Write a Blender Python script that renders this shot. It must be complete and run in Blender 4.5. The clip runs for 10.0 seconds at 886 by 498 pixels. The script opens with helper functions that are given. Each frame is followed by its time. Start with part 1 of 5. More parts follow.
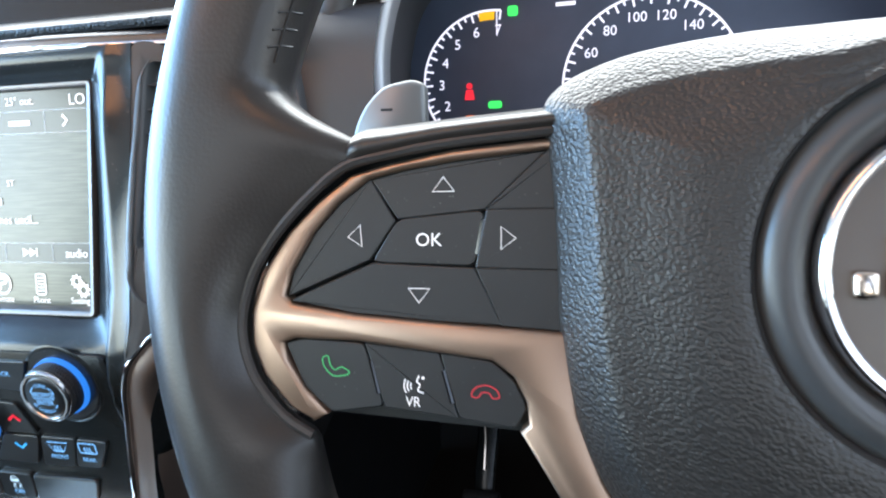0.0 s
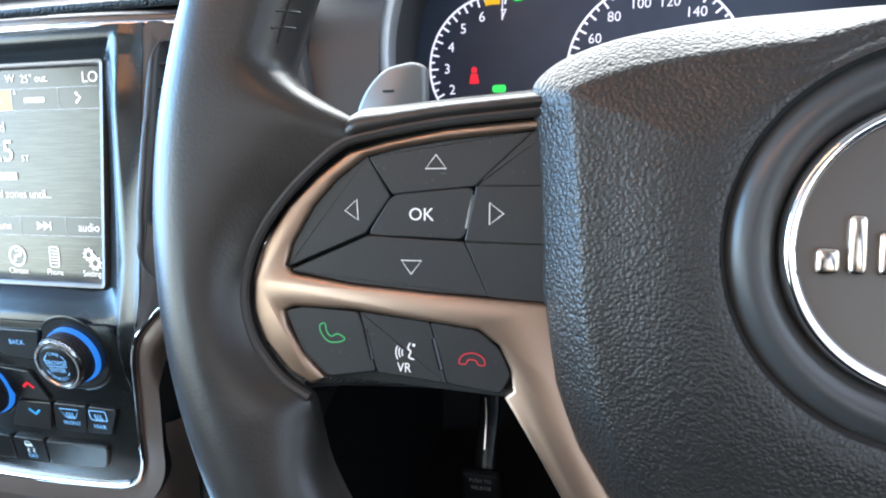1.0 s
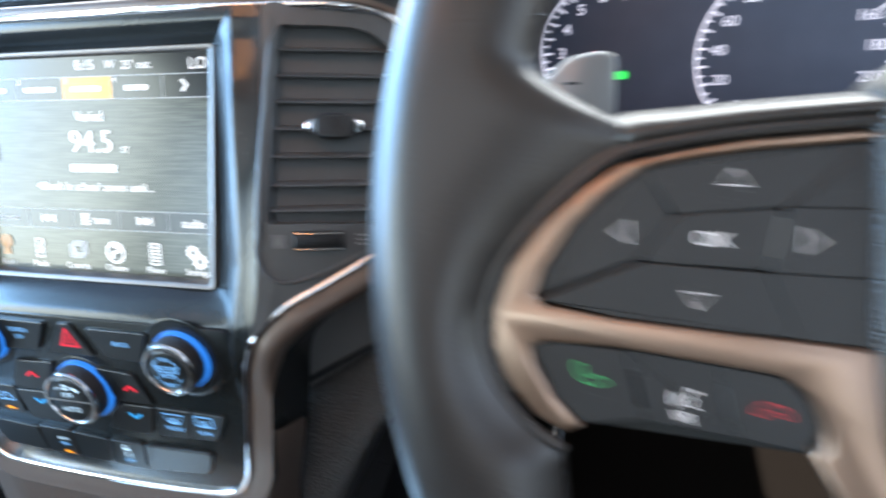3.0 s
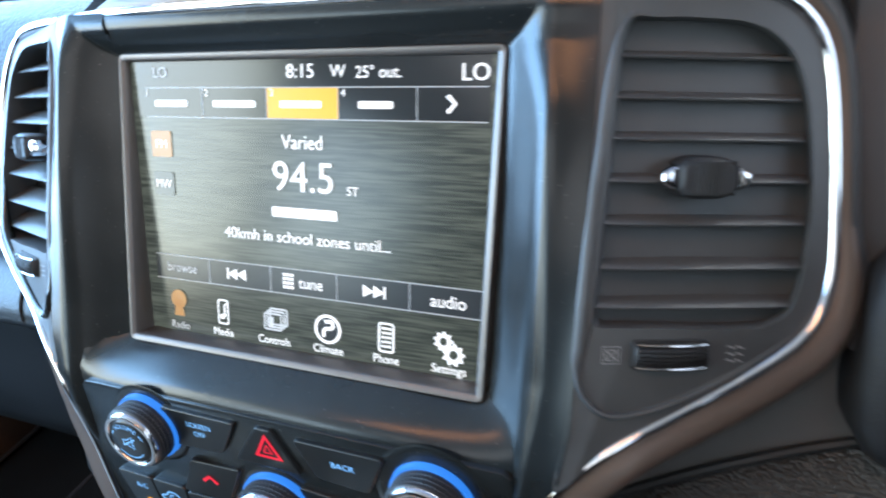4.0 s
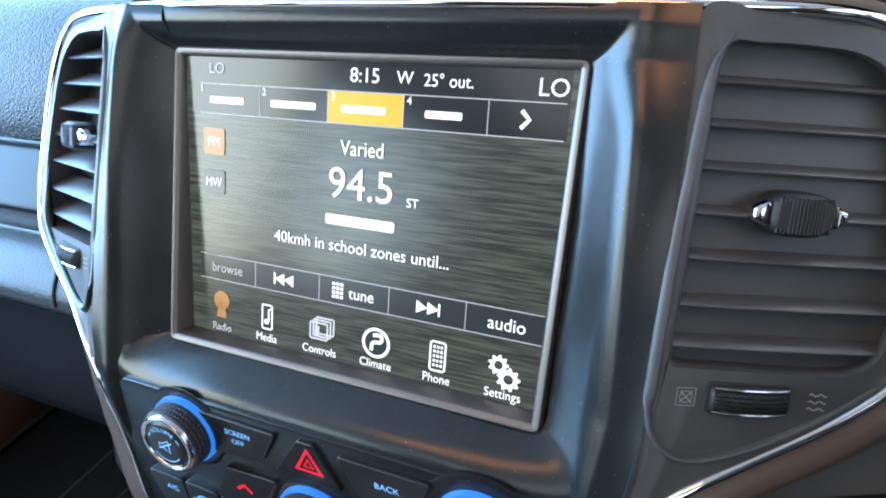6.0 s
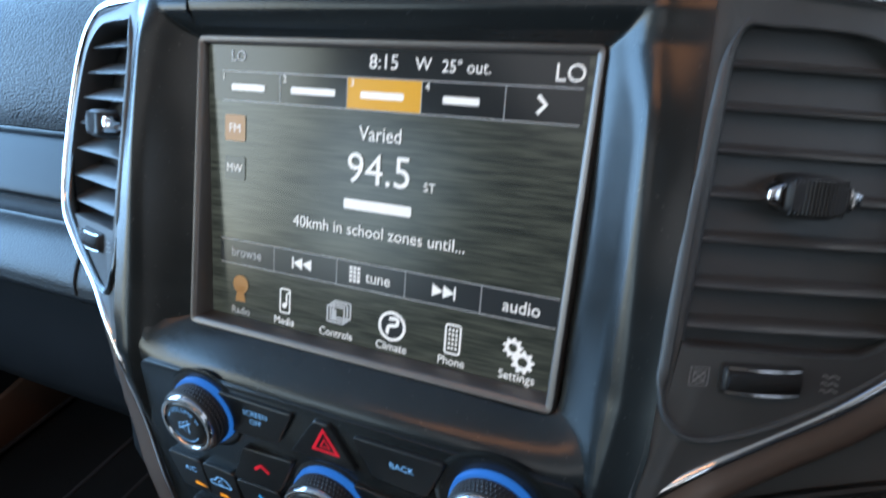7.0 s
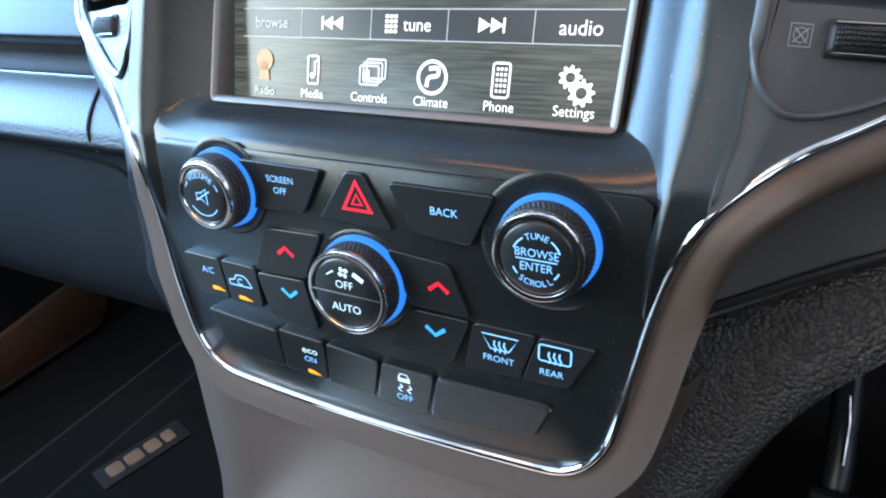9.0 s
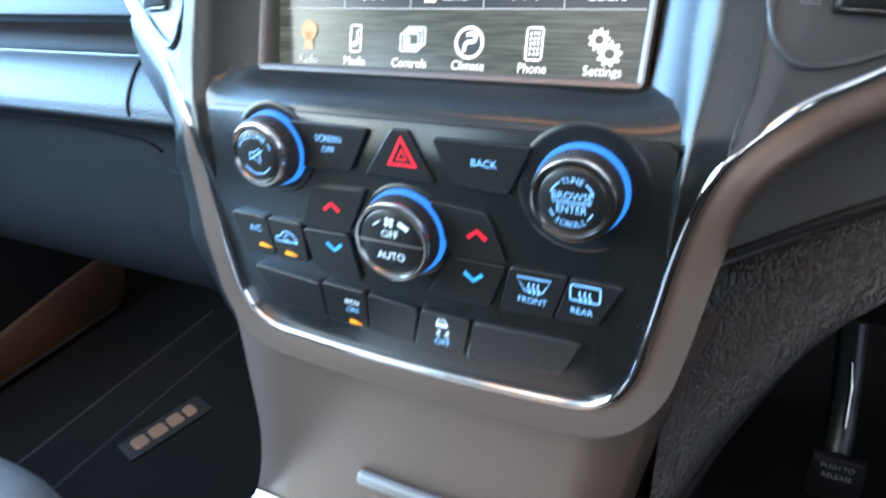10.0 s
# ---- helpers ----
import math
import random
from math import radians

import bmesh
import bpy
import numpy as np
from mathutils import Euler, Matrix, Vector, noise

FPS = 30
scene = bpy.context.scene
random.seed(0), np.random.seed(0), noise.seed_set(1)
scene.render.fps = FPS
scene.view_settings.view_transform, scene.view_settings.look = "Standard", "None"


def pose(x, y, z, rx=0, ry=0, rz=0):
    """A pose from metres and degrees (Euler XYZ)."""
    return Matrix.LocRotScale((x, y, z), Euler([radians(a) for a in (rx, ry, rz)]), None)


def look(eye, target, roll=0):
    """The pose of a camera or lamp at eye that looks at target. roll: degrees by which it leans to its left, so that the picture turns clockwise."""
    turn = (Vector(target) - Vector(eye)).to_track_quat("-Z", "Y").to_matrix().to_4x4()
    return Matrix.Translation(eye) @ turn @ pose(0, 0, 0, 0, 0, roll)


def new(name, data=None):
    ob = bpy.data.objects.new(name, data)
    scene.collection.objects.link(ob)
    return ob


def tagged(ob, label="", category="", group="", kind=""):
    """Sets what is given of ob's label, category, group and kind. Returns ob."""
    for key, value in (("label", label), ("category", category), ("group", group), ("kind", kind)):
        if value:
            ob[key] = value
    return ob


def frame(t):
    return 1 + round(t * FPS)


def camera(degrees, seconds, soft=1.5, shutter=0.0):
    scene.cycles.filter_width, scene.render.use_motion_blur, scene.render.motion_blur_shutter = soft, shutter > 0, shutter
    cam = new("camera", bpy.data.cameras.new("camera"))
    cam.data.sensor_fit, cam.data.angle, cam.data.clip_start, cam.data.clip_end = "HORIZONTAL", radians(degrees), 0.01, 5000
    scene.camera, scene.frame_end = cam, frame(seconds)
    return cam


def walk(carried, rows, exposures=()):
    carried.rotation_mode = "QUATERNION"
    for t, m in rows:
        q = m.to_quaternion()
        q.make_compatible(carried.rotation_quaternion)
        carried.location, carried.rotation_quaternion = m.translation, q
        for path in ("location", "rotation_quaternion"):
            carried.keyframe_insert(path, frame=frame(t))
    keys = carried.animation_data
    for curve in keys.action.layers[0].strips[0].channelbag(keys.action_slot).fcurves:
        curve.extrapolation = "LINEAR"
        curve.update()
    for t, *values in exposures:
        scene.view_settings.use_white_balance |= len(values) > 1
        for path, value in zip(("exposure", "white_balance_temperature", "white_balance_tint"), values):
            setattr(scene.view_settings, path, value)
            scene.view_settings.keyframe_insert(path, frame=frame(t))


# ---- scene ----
# The car's frame: x across, y forward, z up. PANEL leans the centre stack back; millimetre plans are laid out on it.
MM = 0.001
PANEL = Matrix.Translation((0, 0, 1.15)) @ Matrix.Rotation(radians(-20), 4, "X")
cam = camera(70.0, 10.0, soft=2.0, shutter=0.8)
PATH = [
    (0, (0.3712, -0.3119, 0.0087), (0.3011, -0.0222, -0.0255), -1.29),
    (0.5, (0.3777, -0.3204, 0.0084), (0.3042, -0.0320, -0.0293), -0.78),
    (1, (0.3779, -0.3196, 0.0066), (0.3039, -0.0318, -0.0343), -0.35),
    (1.5, (0.3811, -0.3234, 0.0064), (0.3073, -0.0359, -0.0367), -0.14),
    (2, (0.3791, -0.3295, 0.0065), (0.3062, -0.0419, -0.0375), 0.08),
    (2.2, (0.3795, -0.3307, 0.0070), (0.3065, -0.0431, -0.0369), 0.21),
    (3.3, (0.2536, -0.2874, 0.0227), (0.1647, -0.0061, -0.0318), -0.11),
    (3.5, (0.2147, -0.2707, 0.0373), (0.1177, 0.0074, -0.0202), 0.07),
    (4, (0.1597, -0.2285, 0.0403), (0.0513, 0.0446, -0.0199), 0.94),
    (4.5, (0.1451, -0.2253, 0.0405), (0.0322, 0.0461, -0.0195), 2.41),
    (5, (0.1391, -0.2156, 0.0454), (0.0247, 0.0547, -0.0165), 3.46),
    (5.5, (0.1391, -0.2207, 0.0476), (0.0249, 0.0495, -0.0156), 3.80),
    (5.7, (0.1370, -0.2233, 0.0464), (0.0241, 0.0475, -0.0159), 3.97),
    (6.8, (0.1390, -0.2274, 0.0460), (0.0216, 0.0412, -0.0174), 4.13),
    (7, (0.1381, -0.2307, 0.0394), (0.0196, 0.0379, -0.0222), 4.27),
    (7.2, (0.1355, -0.2254, 0.0186), (0.0149, 0.0435, -0.0376), 4.36),
    (7.4, (0.1291, -0.2146, -0.0091), (0.0093, 0.0540, -0.0684), 4.52),
    (7.5, (0.1250, -0.2099, -0.0281), (0.0067, 0.0595, -0.0868), 4.58),
    (8, (0.1281, -0.2195, -0.0662), (0.0073, 0.0486, -0.1260), 4.43),
    (8.5, (0.1293, -0.2236, -0.0667), (0.0064, 0.0434, -0.1269), 4.62),
    (9, (0.1320, -0.2272, -0.0662), (0.0075, 0.0389, -0.1271), 4.70),
    (9.5, (0.1330, -0.2335, -0.0663), (0.0079, 0.0322, -0.1275), 4.64),
    (10, (0.1298, -0.2560, -0.0800), (0.0057, 0.0095, -0.1441), 4.44),
]
EXPOSURES = [(0, 1.9), (1.0, 1.81), (2.2, 1.80), (3.5, 1.96), (4.0, 1.72), (4.5, 1.62), (5.0, 1.70), (5.7, 1.68), (6.8, 1.2), (7.0, 0.85), (7.5, 0.30), (8.0, 1.32), (8.5, 1.70), (9.0, 2.0), (9.5, 2.18), (10, 2.32)]
walk(cam, [(t, PANEL @ look(eye, target, roll)) for t, eye, target, roll in PATH], EXPOSURES)

# ---- light ----
world = bpy.data.worlds.new("sky")
scene.world = world
world.use_nodes = True
wn, wl = world.node_tree.nodes, world.node_tree.links
sky = wn.new("ShaderNodeTexSky")
sky.sky_type = "NISHITA"
sky.sun_disc = False
sky.sun_elevation, sky.sun_rotation = radians(48), radians(200)
wl.new(sky.outputs[0], wn["Background"].inputs[0])
wn["Background"].inputs[1].default_value = 0.15
sun = new("sun", bpy.data.lights.new("sun", "SUN"))
sun.data.energy, sun.data.angle, sun.data.color = 4.0, radians(0.5), (1.0, 0.95, 0.87)
sun.matrix_world = look((0, 0, 0), (-0.25, 0.62, -0.75))


def area_lamp(name, eye, target, wide, high, watts, color):
    """An area lamp: the sky's light in a window's opening, or added fill."""
    ob = new(name, bpy.data.lights.new(name, "AREA"))
    ob.data.shape, ob.data.size, ob.data.size_y, ob.data.energy, ob.data.color = "RECTANGLE", wide, high, watts, color
    ob.matrix_world = look(eye, target)


area_lamp("left_window_light", (-0.77, 0.05, 1.385), (0.0, 0.05, 1.31), 1.10, 0.56, 14.0, (0.29, 0.59, 1.0))
area_lamp("left_window_rear_light", (-0.77, -0.70, 1.40), (0.0, -0.66, 1.33), 0.40, 0.52, 2.0, (0.84, 0.95, 0.86))
area_lamp("left_rear_window_light", (-0.77, -1.32, 1.42), (0.0, -1.1, 1.3), 0.55, 0.46, 1.5, (0.60, 0.85, 1.0))
area_lamp("windscreen_light", (0.0, 0.50, 1.56), (0.0, 0.0, 1.2), 1.4, 0.62, 9.8, (0.95, 0.98, 0.95))
area_lamp("right_window_light", (0.77, -0.05, 1.43), (0.0, -0.1, 1.25), 1.05, 0.46, 0.9, (0.86, 0.94, 1.0))
# Added fill for right-facing trim, placed in the unseen rear opening.
area_lamp("right_rear_fill_light", (0.77, -1.1, 1.42), (0.0, -0.6, 1.2), 0.9, 0.46, 0.4, (0.96, 0.98, 1.0))
# Unseen warm lamp added overhead for the orange streaks on the black trim.
area_lamp("warm_streak_light", (0.0, -0.38, 1.735), (0.0, -0.379, 1.2), 0.58, 0.055, 0.54, (1.0, 0.42, 0.16))
# Added fill lamp under the closed ceiling, for the wheel hub and trim.
area_lamp("roof_fill_light", (0.0, -1.1, 1.735), (0.0, -1.09, 1.2), 0.8, 1.0, 1.6, (0.95, 0.96, 1.0))


# ---- materials ----
def mat(name, color, rough=0.5, metal=0.0, bump=None, vary=0.0, vscale=40.0, emit=None, strength=1.0, spec=0.5, coat=0.0, stretch=None, rvary=0.0, dust=0.0):
    """A principled material. bump: rows of (kind, scale per metre, strength, distance). vary: how far the colour and gloss wander."""
    m = bpy.data.materials.new(name)
    m.use_nodes = True
    n, l = m.node_tree.nodes, m.node_tree.links
    b = n["Principled BSDF"]
    b.inputs["Base Color"].default_value = (*color, 1)
    b.inputs["Roughness"].default_value = rough
    b.inputs["Metallic"].default_value = metal
    b.inputs["Specular IOR Level"].default_value = spec
    b.inputs["Coat Weight"].default_value = coat
    b.inputs["Coat Roughness"].default_value = 0.08
    tc = n.new("ShaderNodeTexCoord")
    if vary:
        t = n.new("ShaderNodeTexNoise")
        t.inputs["Scale"].default_value = vscale
        t.inputs["Detail"].default_value = 6
        src = tc.outputs["Object"]
        if stretch:
            mp = n.new("ShaderNodeMapping")
            mp.inputs["Scale"].default_value = stretch
            l.new(src, mp.inputs[0])
            src = mp.outputs[0]
        l.new(src, t.inputs["Vector"])
        mx = n.new("ShaderNodeMix")
        mx.data_type = "RGBA"
        mx.inputs[6].default_value = (*[c * (1 - vary) for c in color], 1)
        mx.inputs[7].default_value = (*[min(1, c * (1 + vary)) for c in color], 1)
        l.new(t.outputs["Fac"], mx.inputs[0])
        l.new(mx.outputs[2], b.inputs["Base Color"])
        r = n.new("ShaderNodeMapRange")
        r.inputs["To Min"].default_value = max(0.02, rough - (rvary or rough * vary * 0.5))
        r.inputs["To Max"].default_value = rough + (rvary or rough * vary * 0.5)
        l.new(t.outputs["Fac"], r.inputs["Value"])
        l.new(r.outputs[0], b.inputs["Roughness"])
    if dust:
        d = n.new("ShaderNodeTexNoise")
        d.inputs["Scale"].default_value, d.inputs["Detail"].default_value = 950, 1
        l.new(tc.outputs["Object"], d.inputs["Vector"])
        k = n.new("ShaderNodeMapRange")
        k.inputs["From Min"].default_value, k.inputs["From Max"].default_value, k.inputs["To Max"].default_value = 0.74, 0.80, dust
        l.new(d.outputs["Fac"], k.inputs["Value"])
        dm = n.new("ShaderNodeMix")
        dm.data_type = "RGBA"
        dm.inputs[7].default_value = (0.35, 0.34, 0.32, 1)
        l.new(k.outputs[0], dm.inputs[0])
        dm.inputs[6].default_value = (*color, 1)
        if b.inputs["Base Color"].links:
            l.new(b.inputs["Base Color"].links[0].from_socket, dm.inputs[6])
        l.new(dm.outputs[2], b.inputs["Base Color"])
    last = None
    for kind, scale, amount, dist in bump or ():
        if kind == "cells":
            t = n.new("ShaderNodeTexVoronoi")
            t.feature = "F1"
            t.inputs["Scale"].default_value = scale
            wob = n.new("ShaderNodeTexNoise")
            wob.inputs["Scale"].default_value = scale * 0.9
            add = n.new("ShaderNodeMixRGB")
            add.blend_type = "LINEAR_LIGHT"
            add.inputs[0].default_value = 0.28 / scale
            l.new(tc.outputs["Object"], wob.inputs["Vector"])
            l.new(tc.outputs["Object"], add.inputs[1])
            l.new(wob.outputs["Color"], add.inputs[2])
            l.new(add.outputs[0], t.inputs["Vector"])
            out = t.outputs["Distance"]
        else:
            t = n.new("ShaderNodeTexNoise")
            t.inputs["Scale"].default_value = scale
            t.inputs["Detail"].default_value = 4
            l.new(tc.outputs["Object"], t.inputs["Vector"])
            out = t.outputs["Fac"]
        bp = n.new("ShaderNodeBump")
        bp.invert = kind == "cells"
        bp.inputs["Strength"].default_value = amount
        bp.inputs["Distance"].default_value = dist
        l.new(out, bp.inputs["Height"])
        if last:
            l.new(last.outputs[0], bp.inputs["Normal"])
        last = bp
    if last:
        l.new(last.outputs[0], b.inputs["Normal"])
    if emit:
        b.inputs["Emission Color"].default_value = (*emit, 1)
        b.inputs["Emission Strength"].default_value = strength
    return m


M = {
    "satin_black": mat("satin_black", (0.012, 0.0145, 0.015), 0.24, spec=0.42, dust=0.22, vary=0.25, vscale=60, bump=[("noise", 2500, 0.06, 0.0003)]),
    "button_black": mat("button_black", (0.011, 0.0125, 0.013), 0.30, spec=0.45, dust=0.25, vary=0.2, vscale=90, bump=[("noise", 3000, 0.08, 0.0002)]),
    "pad_black": mat("pad_black", (0.017, 0.0185, 0.0195), 0.45, dust=0.15, vary=0.25, vscale=70, bump=[("noise", 2600, 0.1, 0.0002)]),
    "gloss_black": mat("gloss_black", (0.006, 0.006, 0.007), 0.12, vary=0.2, vscale=30),
    "cavity": mat("cavity", (0.012, 0.012, 0.012), 0.7, vary=0.2),
    "slat": mat("slat", (0.068, 0.070, 0.071), 0.40, spec=0.45, vary=0.2, vscale=60),
    "grain": mat("grain", (0.022, 0.021, 0.020), 0.34, spec=0.52, vary=0.2, vscale=150, bump=[("cells", 1000, 0.62, 0.00035), ("noise", 2200, 0.2, 0.0003)]),
    "dash_grain": mat("dash_grain", (0.043, 0.042, 0.041), 0.38, spec=0.5, vary=0.2, vscale=80, bump=[("cells", 560, 1.0, 0.0013), ("noise", 2000, 0.15, 0.0002)]),
    "leather": mat("leather", (0.023, 0.0205, 0.019), 0.35, vary=0.35, vscale=35, bump=[("cells", 900, 0.2, 0.0002), ("noise", 55, 0.025, 0.002)]),
    "leather_smooth": mat("leather_smooth", (0.030, 0.029, 0.029), 0.42, vary=0.3, vscale=50, bump=[("cells", 1100, 0.15, 0.0002)]),
    "soft_pad": mat("soft_pad", (0.010, 0.011, 0.012), 0.38, spec=0.19, vary=0.2, vscale=40, bump=[("cells", 620, 0.7, 0.0007)]),
    "stalk_grey": mat("stalk_grey", (0.10, 0.105, 0.112), 0.3, vary=0.15, vscale=40),
    "hood_ring": mat("hood_ring", (0.46, 0.46, 0.47), 0.4, metal=0.6, vary=0.06, vscale=40),
    "hood_grey": mat("hood_grey", (0.042, 0.042, 0.043), 0.5, vary=0.15, vscale=30, bump=[("noise", 1800, 0.12, 0.0002)]),
    "filler_satin": mat("filler_satin", (0.125, 0.120, 0.115), 0.36, vary=0.15, vscale=20, bump=[("noise", 1500, 0.08, 0.0003)]),
    "ring_satin": mat("ring_satin", (0.045, 0.046, 0.047), 0.36, vary=0.2, vscale=60, bump=[("noise", 2600, 0.06, 0.0002)]),
    "warm_chrome": mat("warm_chrome", (0.72, 0.64, 0.58), 0.16, metal=1.0, vary=0.05, vscale=60),
    "paddle_grey": mat("paddle_grey", (0.19, 0.19, 0.185), 0.42, metal=0.5, vary=0.06, vscale=40),
    # One warm silver trim twice: its dimmer and its brighter light painted in.
    "taupe_shaded": mat("taupe_shaded", (0.122, 0.090, 0.073), 0.40, metal=0.35, vary=0.10, vscale=14, bump=[("noise", 4000, 0.03, 0.0001)]),
    "taupe_lit": mat("taupe_lit", (0.38, 0.262, 0.195), 0.40, metal=0.85, vary=0.06, vscale=25, bump=[("noise", 4000, 0.03, 0.0001)]),
    "satin_silver": mat("satin_silver", (0.55, 0.52, 0.48), 0.33, metal=0.8, vary=0.06, vscale=25),
    "screen_frame": mat("screen_frame", (0.14, 0.122, 0.112), 0.38, metal=0.7, vary=0.08, vscale=40),
    "chrome": mat("chrome", (0.80, 0.80, 0.82), 0.06, metal=1.0, vary=0.05, vscale=60),
    "dark_chrome": mat("dark_chrome", (0.56, 0.54, 0.53), 0.16, metal=1.0, vary=0.08, vscale=60),
    "badge_disc": mat("badge_disc", (0.135, 0.118, 0.107), 0.42, metal=0.75, vary=0.08, vscale=60),
    "rubber": mat("rubber", (0.015, 0.015, 0.016), 0.55, vary=0.2, bump=[("noise", 900, 0.2, 0.0003)]),
    "carpet": mat("carpet", (0.010, 0.0075, 0.006), 0.95, spec=0.1, vary=0.5, vscale=300, bump=[("noise", 700, 0.9, 0.002)]),
    "lining": mat("lining", (0.34, 0.33, 0.31), 0.9, vary=0.06, vscale=200, bump=[("noise", 900, 0.3, 0.001)]),
    "trim_dark": mat("trim_dark", (0.013, 0.013, 0.014), 0.5, spec=0.3, vary=0.2, bump=[("noise", 900, 0.3, 0.0005)]),
    "glove_black": mat("glove_black", (0.011, 0.012, 0.013), 0.45, spec=0.12, vary=0.25, bump=[("noise", 900, 0.3, 0.0005)]),
    "wood": mat("wood", (0.022, 0.017, 0.015), 0.22, vary=0.6, vscale=120, stretch=(0.08, 1, 1), coat=0.4),
    "gauge_face": mat("gauge_face", (0.07, 0.085, 0.125), 0.45, spec=0.25, vary=0.2),
    "white_print": mat("white_print", (0.6, 0.6, 0.6), 0.5, emit=(0.9, 0.92, 1.0), strength=0.15),
    "gauge_white": mat("gauge_white", (0.6, 0.6, 0.65), 0.5, emit=(0.80, 0.80, 1.0), strength=0.30),
    "white_lit": mat("white_lit", (0.5, 0.5, 0.5), 0.4, emit=(1.0, 0.98, 0.95), strength=0.30),
    "white_dim": mat("white_dim", (0.3, 0.3, 0.3), 0.4, emit=(0.9, 0.92, 0.95), strength=0.13),
    "line_lit": mat("line_lit", (0.3, 0.3, 0.3), 0.4, emit=(0.9, 0.92, 0.95), strength=0.09),
    "amber_lit": mat("amber_lit", (0.5, 0.25, 0.02), 0.4, emit=(1.0, 0.30, 0.0), strength=0.34),
    "amber_tab": mat("amber_tab", (0.25, 0.12, 0.0), 0.3, emit=(1.0, 0.52, 0.0), strength=0.27),
    "amber_icon": mat("amber_icon", (0.28, 0.13, 0.03), 0.3, emit=(0.95, 0.45, 0.12), strength=0.08),
    "blue_lit": mat("blue_lit", (0.02, 0.08, 0.25), 0.4, emit=(0.03, 0.27, 1.0), strength=0.24),
    "cyan_lit": mat("cyan_lit", (0.02, 0.15, 0.3), 0.4, emit=(0.04, 0.42, 1.0), strength=0.28),
    "blue_print": mat("blue_print", (0.2, 0.35, 0.6), 0.4, emit=(0.15, 0.53, 1.0), strength=0.26),
    "red_lit": mat("red_lit", (0.3, 0.01, 0.02), 0.4, emit=(1.0, 0.01, 0.04), strength=0.24),
    "red_print": mat("red_print", (0.4, 0.03, 0.04), 0.4, emit=(1.0, 0.05, 0.08), strength=0.06),
    "green_print": mat("green_print", (0.05, 0.35, 0.12), 0.4, emit=(0.1, 0.8, 0.25), strength=0.06),
    "green_lit": mat("green_lit", (0.05, 0.4, 0.1), 0.4, emit=(0.02, 0.9, 0.1), strength=0.35),
    "bar_lit": mat("bar_lit", (0.018, 0.020, 0.022), 0.22, emit=(0.3, 0.35, 0.38), strength=0.022),
    "bar_dark": mat("bar_dark", (0.006, 0.007, 0.008), 0.16, emit=(0.02, 0.024, 0.03), strength=0.15),
    "red_amber": mat("red_amber", (0.5, 0.1, 0.02), 0.4, emit=(1.0, 0.2, 0.02), strength=0.25),
    "blue_dim": mat("blue_dim", (0.02, 0.06, 0.2), 0.4, emit=(0.05, 0.2, 0.7), strength=0.12),
    "shroud_black": mat("shroud_black", (0.035, 0.036, 0.037), 0.5, spec=0.4, vary=0.2, vscale=40, bump=[("noise", 1500, 0.15, 0.0003)]),
    "ledge_pad": mat("ledge_pad", (0.009, 0.010, 0.011), 0.38, spec=0.31, vary=0.2, vscale=40, bump=[("cells", 700, 0.4, 0.0005)]),
    "satin_pad": mat("satin_pad", (0.009, 0.010, 0.011), 0.34, spec=0.15, vary=0.2, vscale=40, bump=[("noise", 1500, 0.1, 0.0003)]),
    "white_blue": mat("white_blue", (0.3, 0.4, 0.5), 0.4, emit=(0.6, 0.85, 1.0), strength=0.28),
    "mat_plate": mat("mat_plate", (0.020, 0.014, 0.011), 0.7, spec=0.2, vary=0.3),
    "mat_badge": mat("mat_badge", (0.22, 0.11, 0.06), 0.7, spec=0.2, vary=0.2),
    # Brown that stands in for warm light at the footwell's side.
    "light_patch_brown": mat("light_patch_brown", (0.08, 0.040, 0.024), 0.8, spec=0.2, vary=0.4, vscale=12, bump=[("noise", 800, 0.3, 0.0008)]),
    "mat_edge": mat("mat_edge", (0.026, 0.019, 0.016), 0.8, spec=0.2, vary=0.3),
    # Tan of the unseen strip added in the ceiling.
    "blind": mat("blind", (0.42, 0.27, 0.16), 0.9, vary=0.1, vscale=150, bump=[("noise", 1200, 0.3, 0.0006)]),
    "seat_leather": mat("seat_leather", (0.075, 0.076, 0.076), 0.45, vary=0.15, vscale=30, bump=[("cells", 700, 0.3, 0.0004), ("noise", 25, 0.1, 0.004)]),
    "paving": mat("paving", (0.36, 0.24, 0.17), 0.85, vary=0.25, vscale=3, bump=[("noise", 30, 0.4, 0.01)]),
}


def display_material():
    """The lit picture of the screen: a dark, wood-like grain that runs across it, under glass."""
    m = mat("display", (0.004, 0.005, 0.006), 0.20, coat=0.0, spec=0.5)
    n, l = m.node_tree.nodes, m.node_tree.links
    tc, mp = n.new("ShaderNodeTexCoord"), n.new("ShaderNodeMapping")
    mp.inputs["Scale"].default_value = (40, 1, 900)
    t = n.new("ShaderNodeTexNoise")
    t.inputs["Scale"].default_value, t.inputs["Detail"].default_value, t.inputs["Distortion"].default_value = 1.0, 3, 0.4
    ramp = n.new("ShaderNodeValToRGB")
    ramp.color_ramp.elements[0].position, ramp.color_ramp.elements[0].color = 0.40, (0.046, 0.056, 0.049, 1)
    ramp.color_ramp.elements[1].position, ramp.color_ramp.elements[1].color = 0.62, (0.132, 0.155, 0.130, 1)
    l.new(tc.outputs["Object"], mp.inputs[0]), l.new(mp.outputs[0], t.inputs["Vector"])
    l.new(t.outputs["Fac"], ramp.inputs[0])
    b = n["Principled BSDF"]
    l.new(ramp.outputs[0], b.inputs["Emission Color"])
    b.inputs["Emission Strength"].default_value = 0.25
    return m


M["display"] = display_material()


